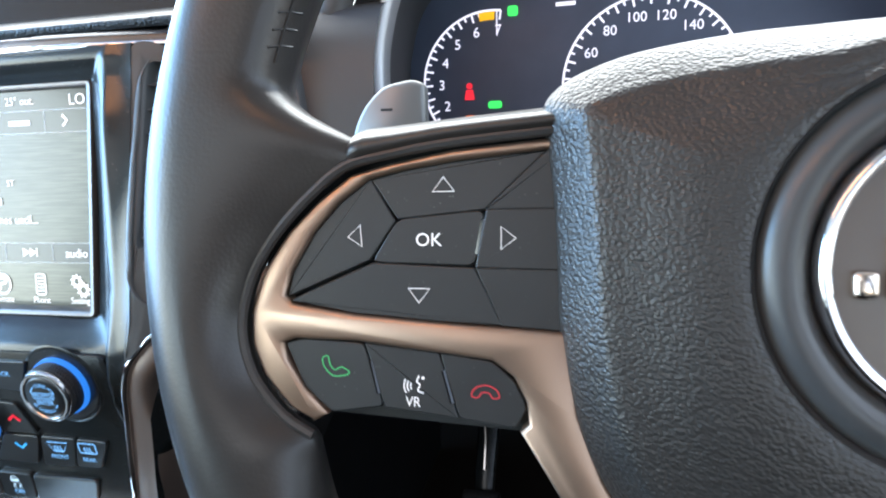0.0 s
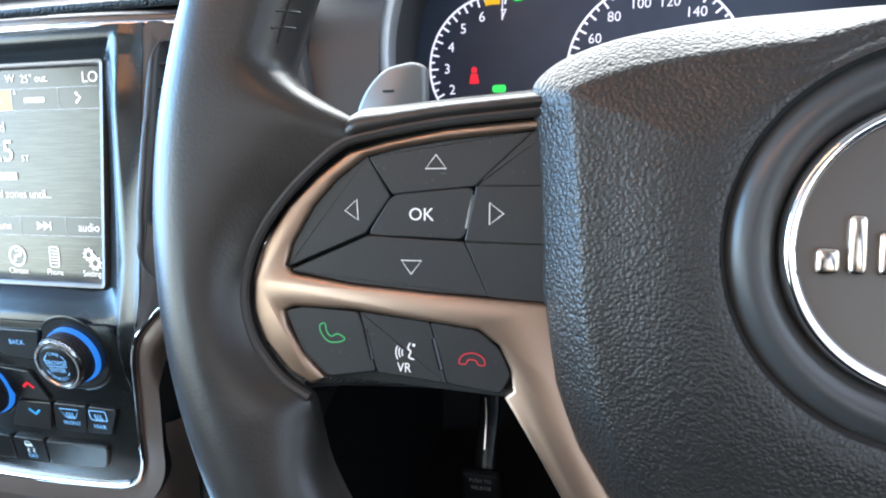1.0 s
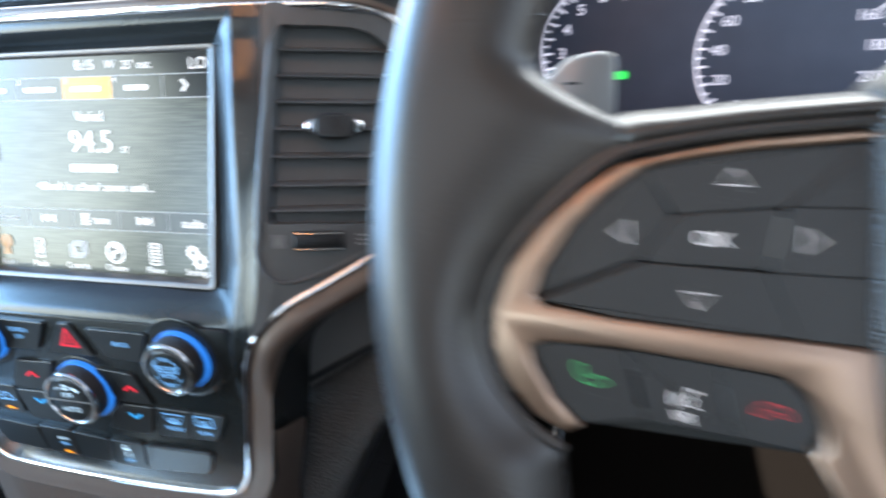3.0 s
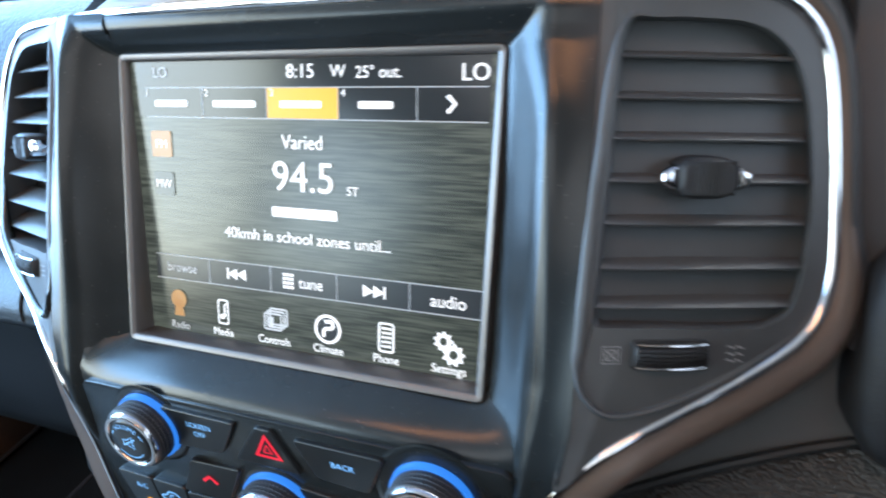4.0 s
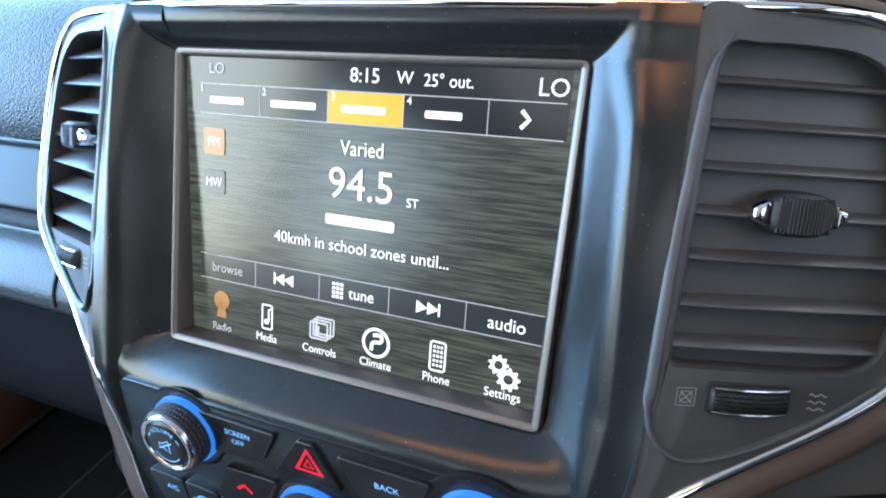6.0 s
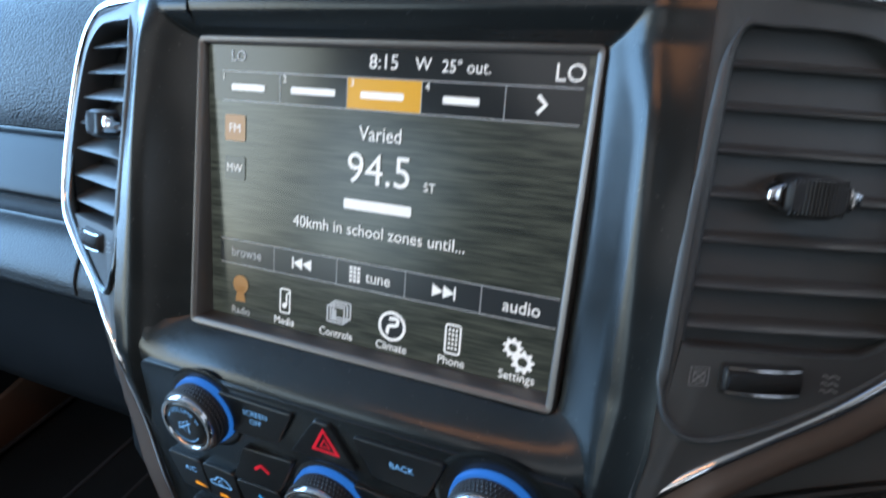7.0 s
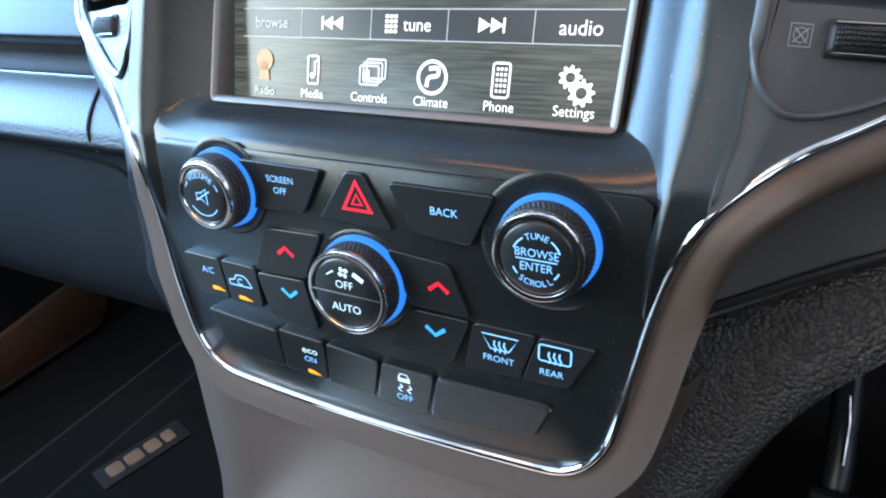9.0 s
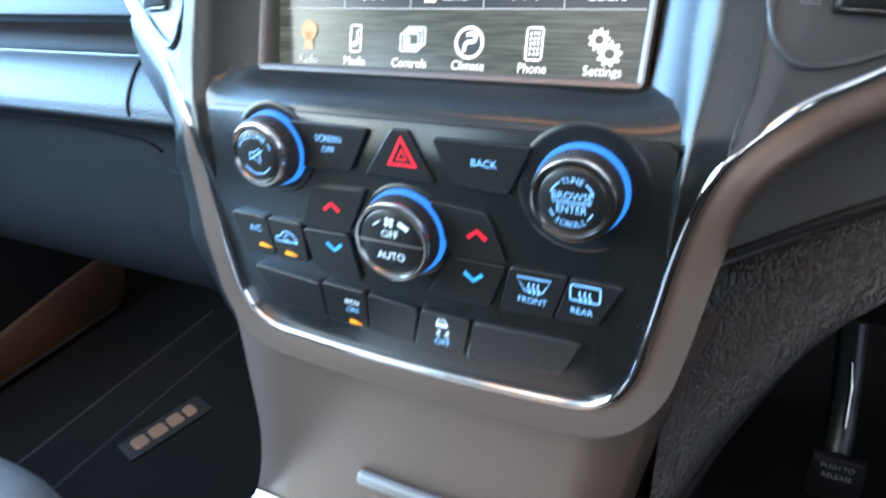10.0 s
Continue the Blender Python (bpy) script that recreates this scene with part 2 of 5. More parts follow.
def glass_material():
    m = bpy.data.materials.new("window_glass")
    m.use_nodes = True
    b = m.node_tree.nodes["Principled BSDF"]
    b.inputs["Base Color"].default_value = (0.92, 0.97, 0.95, 1)
    b.inputs["Roughness"].default_value, b.inputs["Transmission Weight"].default_value, b.inputs["IOR"].default_value = 0.0, 1.0, 1.05
    return m


M["glass"] = glass_material()


# ---- building blocks: plans are in millimetres, u across, v up, w out towards the driver ----
def uvw(origin, u, v):
    """A frame on the leaning panel: its origin and the ways of u and v, in the panel's millimetres (x, y, z)."""
    u, v = Vector(u).normalized(), Vector(v).normalized()
    w = u.cross(v)
    m = Matrix((u, v, w)).transposed().to_4x4()
    return PANEL @ Matrix.Scale(MM, 4) @ Matrix.Translation(origin) @ m


FLAT = uvw((0, 0, 0), (1, 0, 0), (0, 0, 1))
LOW = uvw((0, -24, -95), (1, 0, 0), (0, -0.26, 1))
XYZ = PANEL @ Matrix.Scale(MM, 4)


def lv(z):
    """The v on the lower panel of a height z on the flat one."""
    return (z + 95) / 0.9678


def thing(name, base, label, category, group="", kind=""):
    ob = new(name)
    ob.empty_display_size = 0.02
    ob.matrix_world = PANEL @ Matrix.Translation([c * MM for c in base])
    tagged(ob, label, category, group, kind)
    return ob


def part(name, bm, material, parent, label="", at=FLAT, smooth=35, flip=False):
    """Links a bmesh, planned in the frame at, as one mesh under a thing or a part."""
    me = bpy.data.meshes.new(name)
    bm.normal_update()
    home = world_of(parent) if parent else Matrix.Identity(4)
    bm.transform(home.inverted() @ at)
    if at.determinant() < 0 or flip:
        bmesh.ops.reverse_faces(bm, faces=bm.faces)
    if smooth:
        for f in bm.faces:
            f.smooth = True
        for e in bm.edges:
            if len(e.link_faces) == 2 and e.calc_face_angle(0) > radians(smooth):
                e.smooth = False
    bm.to_mesh(me)
    bm.free()
    me.materials.append(M[material])
    ob = new(name, me)
    if parent:
        ob.parent = parent
    if label:
        ob["label"] = label
    return ob


def world_of(ob):
    """Where a thing or part stands, before the first update of the scene."""
    m = ob.matrix_basis.copy()
    while ob.parent:
        ob = ob.parent
        m = ob.matrix_basis @ m
    return m


def smooth_line(pts, per=6, closed=False):
    """A soft curve through points of any dimension."""
    p = [Vector(q) for q in pts]
    n, out = len(p), []
    for i in range(n if closed else n - 1):
        a, b, c, d = (p[(i + k) % n] if closed else p[min(max(i + k, 0), n - 1)] for k in (-1, 0, 1, 2))
        for j in range(per):
            t = j / per
            out.append(0.5 * (2 * b + (c - a) * t + (2 * a - 5 * b + 4 * c - d) * t * t + (3 * b - a - 3 * c + d) * t ** 3))
    if not closed:
        out.append(p[-1])
    return [tuple(q) for q in out]


def rounded(pts, r, n=4):
    """A polygon with its corners rounded by r (one radius, or one a corner)."""
    out, k = [], len(pts)
    rs = r if isinstance(r, (list, tuple)) else [r] * k
    for i in range(k):
        a, b, c = Vector(pts[i - 1]), Vector(pts[i]), Vector(pts[(i + 1) % k])
        d, e = (a - b), (c - b)
        q = min(rs[i], d.length * 0.45, e.length * 0.45)
        s, f = b + d.normalized() * q, b + e.normalized() * q
        for j in range(n + 1):
            t = j / n
            out.append(tuple(s * (1 - t) ** 2 + b * 2 * t * (1 - t) + f * t * t))
    return out


def box2(u0, v0, u1, v1):
    return [(u0, v0), (u1, v0), (u1, v1), (u0, v1)]


def circle2(cu, cv, r, n=48, a0=0, a1=360):
    m = n if abs(a1 - a0) >= 360 else n + 1
    return [(cu + r * math.cos(radians(a0 + (a1 - a0) * i / n)), cv + r * math.sin(radians(a0 + (a1 - a0) * i / n))) for i in range(m)]


def area2(p):
    return sum(p[i - 1][0] * p[i][1] - p[i][0] * p[i - 1][1] for i in range(len(p))) / 2


def shrink(p, d):
    """A closed outline moved inwards by d."""
    s, n, out = (1 if area2(p) > 0 else -1), len(p), []
    for i in range(n):
        a, b, c = Vector(p[i - 1][:2]), Vector(p[i][:2]), Vector(p[(i + 1) % n][:2])
        e, f = (b - a), (c - b)
        e, f = (e.normalized() if e.length > 1e-6 else f.normalized()), (f.normalized() if f.length > 1e-6 else e.normalized())
        m = Vector((-e.y - f.y, e.x + f.x))
        m = m.normalized() if m.length > 1e-6 else Vector((-e.y, e.x))
        k = max(0.5, m.dot(Vector((-e.y, e.x))))
        out.append(tuple(b + m * (s * d / k)))
    return out


def rings(loops, caps=(False, False), closed=True):
    """Skins a row of loops, each a list of (u, v, w)."""
    bm = bmesh.new()
    vs = [[bm.verts.new(q) for q in loop] for loop in loops]
    for a, b in zip(vs, vs[1:]):
        n = len(a)
        for i in range(n if closed else n - 1):
            j = (i + 1) % n
            bm.faces.new((a[i], a[j], b[j], b[i]))
    if caps[0]:
        bm.faces.new(list(reversed(vs[0])))
    if caps[1]:
        bm.faces.new(vs[-1])
    return bm


def plate(outline, w0, w1, bevel=0.6, wfun=None):
    """A flat piece with rounded front edges. wfun(u, v) lifts its front by a swell."""
    o = list(outline) if area2(outline) > 0 else list(reversed(outline))
    f = wfun or (lambda u, v: 0)
    i1, i2 = shrink(o, bevel * 0.35), shrink(o, bevel)
    loops = [[(u, v, w0) for u, v in o], [(u, v, w1 - bevel + f(u, v)) for u, v in o], [(u, v, w1 - bevel * 0.35 + f(u, v)) for u, v in i1], [(u, v, w1 + f(u, v)) for u, v in i2]]
    return rings(loops, (False, True))


def flat_shape(outline, w):
    bm = bmesh.new()
    o = outline if area2(outline) > 0 else list(reversed(outline))
    bm.faces.new([bm.verts.new((u, v, w)) for u, v in o])
    return bm


def lathe(profile, n=48, cu=0.0, cv=0.0):
    """Turns rows of (radius, w) about an axis along w."""
    bm = rings([[(cu + r * math.cos(2 * math.pi * i / n), cv + r * math.sin(2 * math.pi * i / n), w) for i in range(n)] for r, w in profile], (False, profile[-1][0] > 0.01))
    return bm


def tube(path, r, closed=False, n=10, flat=1.0, taper=None):
    """A round bar along a path of (u, v, w); flat squeezes it along w."""
    p = [Vector(q) for q in path]
    k, loops = len(p), []
    for i in range(k):
        a, c = (p[i - 1], p[(i + 1) % k]) if closed else (p[max(i - 1, 0)], p[min(i + 1, k - 1)])
        t = (c - a).normalized()
        side = t.cross(Vector((0, 0, 1)))
        side = side.normalized() if side.length > 1e-4 else Vector((1, 0, 0))
        up = side.cross(t)
        rr = r * (taper(i / (k - 1)) if taper else 1)
        loops.append([tuple(p[i] + side * rr * math.cos(2 * math.pi * j / n) + up * rr * flat * math.sin(2 * math.pi * j / n)) for j in range(n)])
    if closed:
        loops.append(loops[0])
    bm = rings(loops, (not closed, not closed))
    if closed:
        bmesh.ops.remove_doubles(bm, verts=bm.verts, dist=1e-5)
    bmesh.ops.recalc_face_normals(bm, faces=bm.faces)
    return bm


def strip2(path, width, w, closed=False):
    """A flat line of that width along a path of (u, v)."""
    bm, p, k = bmesh.new(), [Vector(q) for q in path], len(path)
    rows = []
    for i in range(k):
        a, c = (p[i - 1], p[(i + 1) % k]) if closed else (p[max(i - 1, 0)], p[min(i + 1, k - 1)])
        t = (c - a).normalized()
        s = Vector((-t.y, t.x)) * width / 2
        rows.append((bm.verts.new((*(p[i] + s), w)), bm.verts.new((*(p[i] - s), w))))
    for i in range(k if closed else k - 1):
        a, b = rows[i], rows[(i + 1) % k]
        bm.faces.new((a[0], a[1], b[1], b[0]))
    bmesh.ops.recalc_face_normals(bm, faces=bm.faces)
    for f in bm.faces:
        if f.normal.z < 0:
            f.normal_flip()
    return bm


def merge(*bms):
    """Several meshes as one."""
    out = bmesh.new()
    for b in bms:
        me = bpy.data.meshes.new("tmp")
        b.to_mesh(me)
        out.from_mesh(me)
        bpy.data.meshes.remove(me)
        b.free()
    return out


def lettering(text, height, cu, cv, w, wide=1.0, align="CENTER", turn=0.0):
    """Flat letters of that capital height, centred on (cu, cv)."""
    c = bpy.data.curves.new("tmp", "FONT")
    c.body, c.size, c.align_x = text, 1.0, align
    c.resolution_u = 3
    ob = bpy.data.objects.new("tmp", c)
    scene.collection.objects.link(ob)
    bpy.context.view_layer.update()
    me = bpy.data.meshes.new_from_object(ob.evaluated_get(bpy.context.evaluated_depsgraph_get()))
    bpy.data.objects.remove(ob)
    bpy.data.curves.remove(c)
    bm = bmesh.new()
    bm.from_mesh(me)
    bpy.data.meshes.remove(me)
    k = height / 0.69
    bm.transform(Matrix.Translation((cu, cv, w)) @ Matrix.Rotation(radians(turn), 4, "Z") @ Matrix.Diagonal((k * wide, k, 1, 1)) @ Matrix.Translation((0, -0.345, 0)))
    return bm


def arc_lettering(text, height, cu, cv, r, mid, w, step):
    """Letters round a circle; mid: the angle of the middle one. They read from outside above, from inside below."""
    out, k = [], len(text)
    for i, ch in enumerate(text):
        if mid > 0:
            a = mid - (i - (k - 1) / 2) * step
            out.append(lettering(ch, height, cu + r * math.cos(radians(a)), cv + r * math.sin(radians(a)), w, turn=a - 90))
        else:
            a = mid + (i - (k - 1) / 2) * step
            out.append(lettering(ch, height, cu + r * math.cos(radians(a)), cv + r * math.sin(radians(a)), w, turn=a + 90))
    return merge(*out)

# ---- centre stack ----
HALF = [(0, 84), (60, 84), (120, 84), (163, 84.2), (180, 81.8), (190, 75.5), (196.5, 64), (200.5, 45), (204.5, 10), (205, -14), (199, -30), (183, -43.5), (160, -58), (141, -70),
        (124, -87), (115.5, -104), (110, -126), (104, -162), (98.5, -184), (86, -197.5), (60, -201.5), (0, -203.5)]
HALF_LEFT = [(60, 84), (120, 83.5), (165, 81.5), (184, 76.8), (196, 65), (203, 45), (208, 10), (207, -16), (200, -31), (183, -44), (160, -58), (141, -70), (125, -87),
             (118.5, -104), (115.5, -126), (110, -162), (105.5, -184), (93, -198), (64, -202)]


def low_y(z):
    return -24 - (z + 95) * 0.26


def lean(z):
    """How far the vents lie back at a height z."""
    return 0.15 * z if z > -20 else -3 + 0.07 * (z + 20)


def vent_y(x, z):
    d = abs(x) - 131
    return lean(z) + (-18.5 + 0.40 * d + 0.0015 * d * d if x > 0 else -16 + 0.36 * d)


def rim_y(x, z):
    """How deep the chrome line lies at (x, z)."""
    side = vent_y(x, z) + 0.6
    x = abs(x)
    if z > 40:
        return max(-10, side)
    if z > -70:
        return side if x > 100 else low_y(z)
    return low_y(z) if z < -95 else side + (low_y(z) - side) * (-70 - z) / 25


def outline(extra=0.0, deep=0.0):
    """The closed line round the stack, moved outwards and back, as (x, y, z)."""
    loop = HALF + [(-x, z) for x, z in reversed(HALF_LEFT)]
    base = smooth_line(loop, 6, True)
    ys = [rim_y(x, z) for x, z in base]
    n = len(ys)
    ys = [sum(ys[(i + k) % n] for k in range(-6, 7)) / 13 for i in range(n)]
    out = []
    for (bx, bz), (gx, gz), y in zip(base, shrink(base, -1), ys):
        k = extra * (float(np.interp(bz, (-150, -110, -60, -20), (1.0, 0.8, 0.35, 0.22))) if bx < -100 else 0.55 if bz > 4 else 1.0 if bz < -32 else 0.55 + 0.45 * (4 - bz) / 36)
        out.append((bx + (gx - bx) * k, y + deep, bz + (gz - bz) * k))
    return out


stack = thing("centre_stack", (0, 0, -200), "satin black centre stack of a car dashboard with chrome edging", "dashboard")


def loop_of(right, per=7):
    """A closed loop, alike on both sides, from points (x, y, z) of its right half, top first."""
    full = right + [(-x, y, z) for x, y, z in reversed(right[1:-1])]
    return smooth_line(full, per, True)


L0 = loop_of([(0, -0.5, 66), (60, -0.5, 66), (91, -0.5, 65), (92, -2, 36), (92, -4, -10), (91, -7, -50), (89, -8.5, -66), (50, -8.5, -66), (0, -8.5, -66)])
L1 = loop_of([(0, -3, 69), (60, -3, 69), (96, -2, 68), (98, -2.8, 36), (98, -6, -10), (97, -6.5, -50), (95, -12, -68.5), (50, -12, -69), (0, -12, -69)])
L1b = loop_of([(0, -6, 71.5), (60, -6, 71.5), (98.5, -5, 71), (103, -6.8, 36), (103, -9, -10), (101, -9.5, -51), (99, -17, -72.5), (50, -17, -72.8), (0, -17, -72.8)])
L2 = loop_of([(0, -9, 75), (60, -9, 75), (101, -9, 74), (108, -11.8, 36), (108.5, -13.2, -10), (106, -12.5, -52), (103, -20.5, -77), (50, -20.8, -76.6), (0, -20.8, -76.6)])
L2b = loop_of([(0, -10, 76.5), (60, -10, 76.5), (103, -10, 76), (110.5, -15.1, 36), (111.5, -19.8, -10), (110, -19.1, -53), (105, -22.0, -80), (50, -23.4, -79.6), (0, -23.4, -79.6)])
L3 = loop_of([(0, -11, 78), (60, -11, 78), (105, -11, 78), (114, -15.6, 36), (114.6, -20.2, -10), (113, -19.5, -54), (108, -23.6, -84), (50, -25.4, -83.6), (0, -25.4, -83.6)])
L4 = loop_of([(0, -9, 84.5), (60, -9, 84.5), (126, -4.8, 84), (127, -8.4, 36), (127, -17.4, -10), (126.3, -23, -67), (116, -21, -93), (50, -23.4, -92), (0, -23.4, -92)])


def bezel():
    """The roll below the screen; the surround closes its top and sides."""
    bm = rings([L0, L1, L1b, L2, L2b, L3, L4])
    rest = [f for f in bm.faces if f.calc_center_median().z > -62]
    bmesh.ops.delete(bm, geom=rest, context="FACES")
    return bm


part("bezel", bezel(), "satin_black", stack, at=XYZ, smooth=50, flip=True)

# The surround beside and above the screen, by height: where it starts and ends, how far it stands out there, and where its ridge runs and how far it stands out.
ROW_Z = (-128, -115, -100, -84, -66, -50, -32, -10, 14, 36, 46, 57, 67, 72, 78, 84.5)
ROW_IN = (104, 101, 97, 94, 92, 91.5, 91.5, 92, 92, 92, 92, 92, 92, 92, 92, 92)
ROW_OUT = (109.5, 112.6, 117.5, 124.4, 127.2, 127.4, 127.6, 127.6, 127.2, 127.2, 127, 126.8, 126.5, 126.4, 126.2, 126.2)
ROW_BASE = (11, 13, 14, 12, 9, 7, 5.6, 4, 2.6, 2, 1.6, 1.2, 0.5, 0.5, 0.5, 0.5)
ROW_RIDGE = (107.6, 108.8, 109.6, 110.2, 110.9, 111.4, 111.7, 111.8, 111.8, 111.6, 111.6, 111.6, 111.6, 111.6, 111.6, 111.6)
ROW_TALL = (15.4, 21.8, 26, 26.6, 24.6, 23.2, 22.4, 21.5, 20.5, 19.2, 18.4, 18.2, 18.2, 18.2, 18.2, 18.2)
ROW_CAP = (15.4, 21.8, 26, 26.6, 24.6, 23.2, 22.4, 21.5, 20.5, 19.2, 17.2, 13.6, 10.6, 10.2, 10.4, 9)
ROW_CAP_LEFT = (15.4, 21.8, 26, 26.6, 24.6, 23.2, 22.4, 21.5, 20.2, 18.2, 17, 15.6, 14.2, 13, 11.2, 9)
ROW_EDGE = (15, 18.6, 22.6, 25, 24.1, 22.6, 21, 18.7, 15.5, 12.1, 10.6, 9, 7.4, 6.8, 6.2, 5)


def soft_min(a, b, k):
    h = max(k - abs(a - b), 0) / k
    return min(a, b) - h * h * k / 4


def left_shift(z):
    """How much further out the ridge runs beside the left vent."""
    return float(np.interp(z, (-110, -80, 60, 84.5), (0, 5.5, 5.5, 3.5)))


def stands_out(x, z, left=False):
    """How far the surround stands out at (x, z): it climbs away from the screen's edges up to a soft ridge and falls towards the vents."""
    start, end, base, ridge, tall, cap, edge = (float(np.interp(z, ROW_Z, r)) for r in (ROW_IN, ROW_OUT, ROW_BASE, ROW_RIDGE, ROW_TALL, ROW_CAP_LEFT if left else ROW_CAP, ROW_EDGE))
    ridge += left_shift(z) if left else 0
    climb = base + (tall - base) * (max(0.0, x - start) / (ridge - start)) ** 1.3 if x > start else 0.0
    above = float(np.interp(z, (66, 69, 71.5, 75, 78, 84.5), (0.5, 3, 6, 9, 12, 17))) if z > 66 else 0.0
    top = cap - (cap - edge) * max(0.0, x - ridge) / max(1.0, end - ridge)
    return soft_min(max(climb, above), top, 4.5 if left else float(np.interp(z, (-92, -50), (2.5, 7))))


def row_z(n):
    """Heights along the surround, closer together towards its top."""
    return sorted(set([-128 + 194 * (i / n) for i in range(n + 1)] + [66 + 18.5 * i / 14 for i in range(15)]))


def pillar(spread=0.0, lift=0.0, left=False):
    """spread: how much wider its foot runs; lift: how much less it falls towards the vent."""
    rows = []
    for z in row_z(70):
        start, end = float(np.interp(z, ROW_Z, ROW_IN)), float(np.interp(z, ROW_Z, ROW_OUT))
        ridge = float(np.interp(z, ROW_Z, ROW_RIDGE))
        row = []
        for k in range(37):
            x = start + (end - start) * k / 36
            row.append((x, -stands_out(x, z, left) - lift * max(0.0, (x - ridge) / (end - ridge)) ** 2 * min(1, max(0, (z + 110) / 30)), z))
        row.append((end + 0.2, row[-1][1] + 4, z))
        foot = spread * min(1.0, max(0.0, (-80 - z) / 26))
        rows.append([(x + foot * (x - start) / (end - start), y, z) for x, y, z in row])
    return rings(rows, closed=False)


part("side_pillar", pillar(0, 2.4), "satin_black", stack, at=XYZ, smooth=40)
part("side_pillar", pillar(5.6, left=True), "satin_black", stack, at=XYZ @ Matrix.Diagonal((-1, 1, 1, 1)), smooth=40)
part("top_strip", rings([[(x, -stands_out(abs(x), z), z) for x in range(-92, 93, 8)] for z in [66 + 18.5 * i / 14 for i in range(15)]], closed=False), "satin_black", stack, at=XYZ, smooth=60)

low_loop = [(x, z) for x, y, z in outline() if z < -124]
low_loop = [(104, -85.5), (107.4, -88), (108.2, -108)] + low_loop + [(-109.5, -108), (-108, -88), (-104, -85.5)]
part("control_face", plate([(x, lv(z)) for x, z in low_loop], -6, 0, 0.3), "satin_black", stack, at=LOW)
part("chrome_strip", tube(outline(0.8, 0.5), 2.15, True, 12), "chrome", stack, "thin chrome strip", at=XYZ)


def band_row(extra, deep):
    """One line of the band; it flattens out low down, sooner beside the passenger."""
    rows = []
    for x, y, z in outline(extra, deep):
        flush = (-70 - z) / 45 if x < 0 else (-104 - z) / 20
        rows.append((x, y - max(0, deep - 0.9) * min(1, max(0, flush)), z))
    return rows


def band():
    """It turns back at its outer edge, but lies flush with the console low down."""
    return rings([band_row(extra, deep) for extra, deep in ((1.6, 1.5), (6, 0.6), (11, 0.6), (13.5, 2.0), (15.5, 6), (16, 11))])


part("silver_band", band(), "taupe_shaded", stack, "satin warm silver band", at=XYZ, smooth=60, flip=True)
part("back_edge", rings([band_row(16.05, 11.3), outline(15.6, 22), outline(15, 48)]), "satin_black", stack, at=XYZ, smooth=60, flip=True)


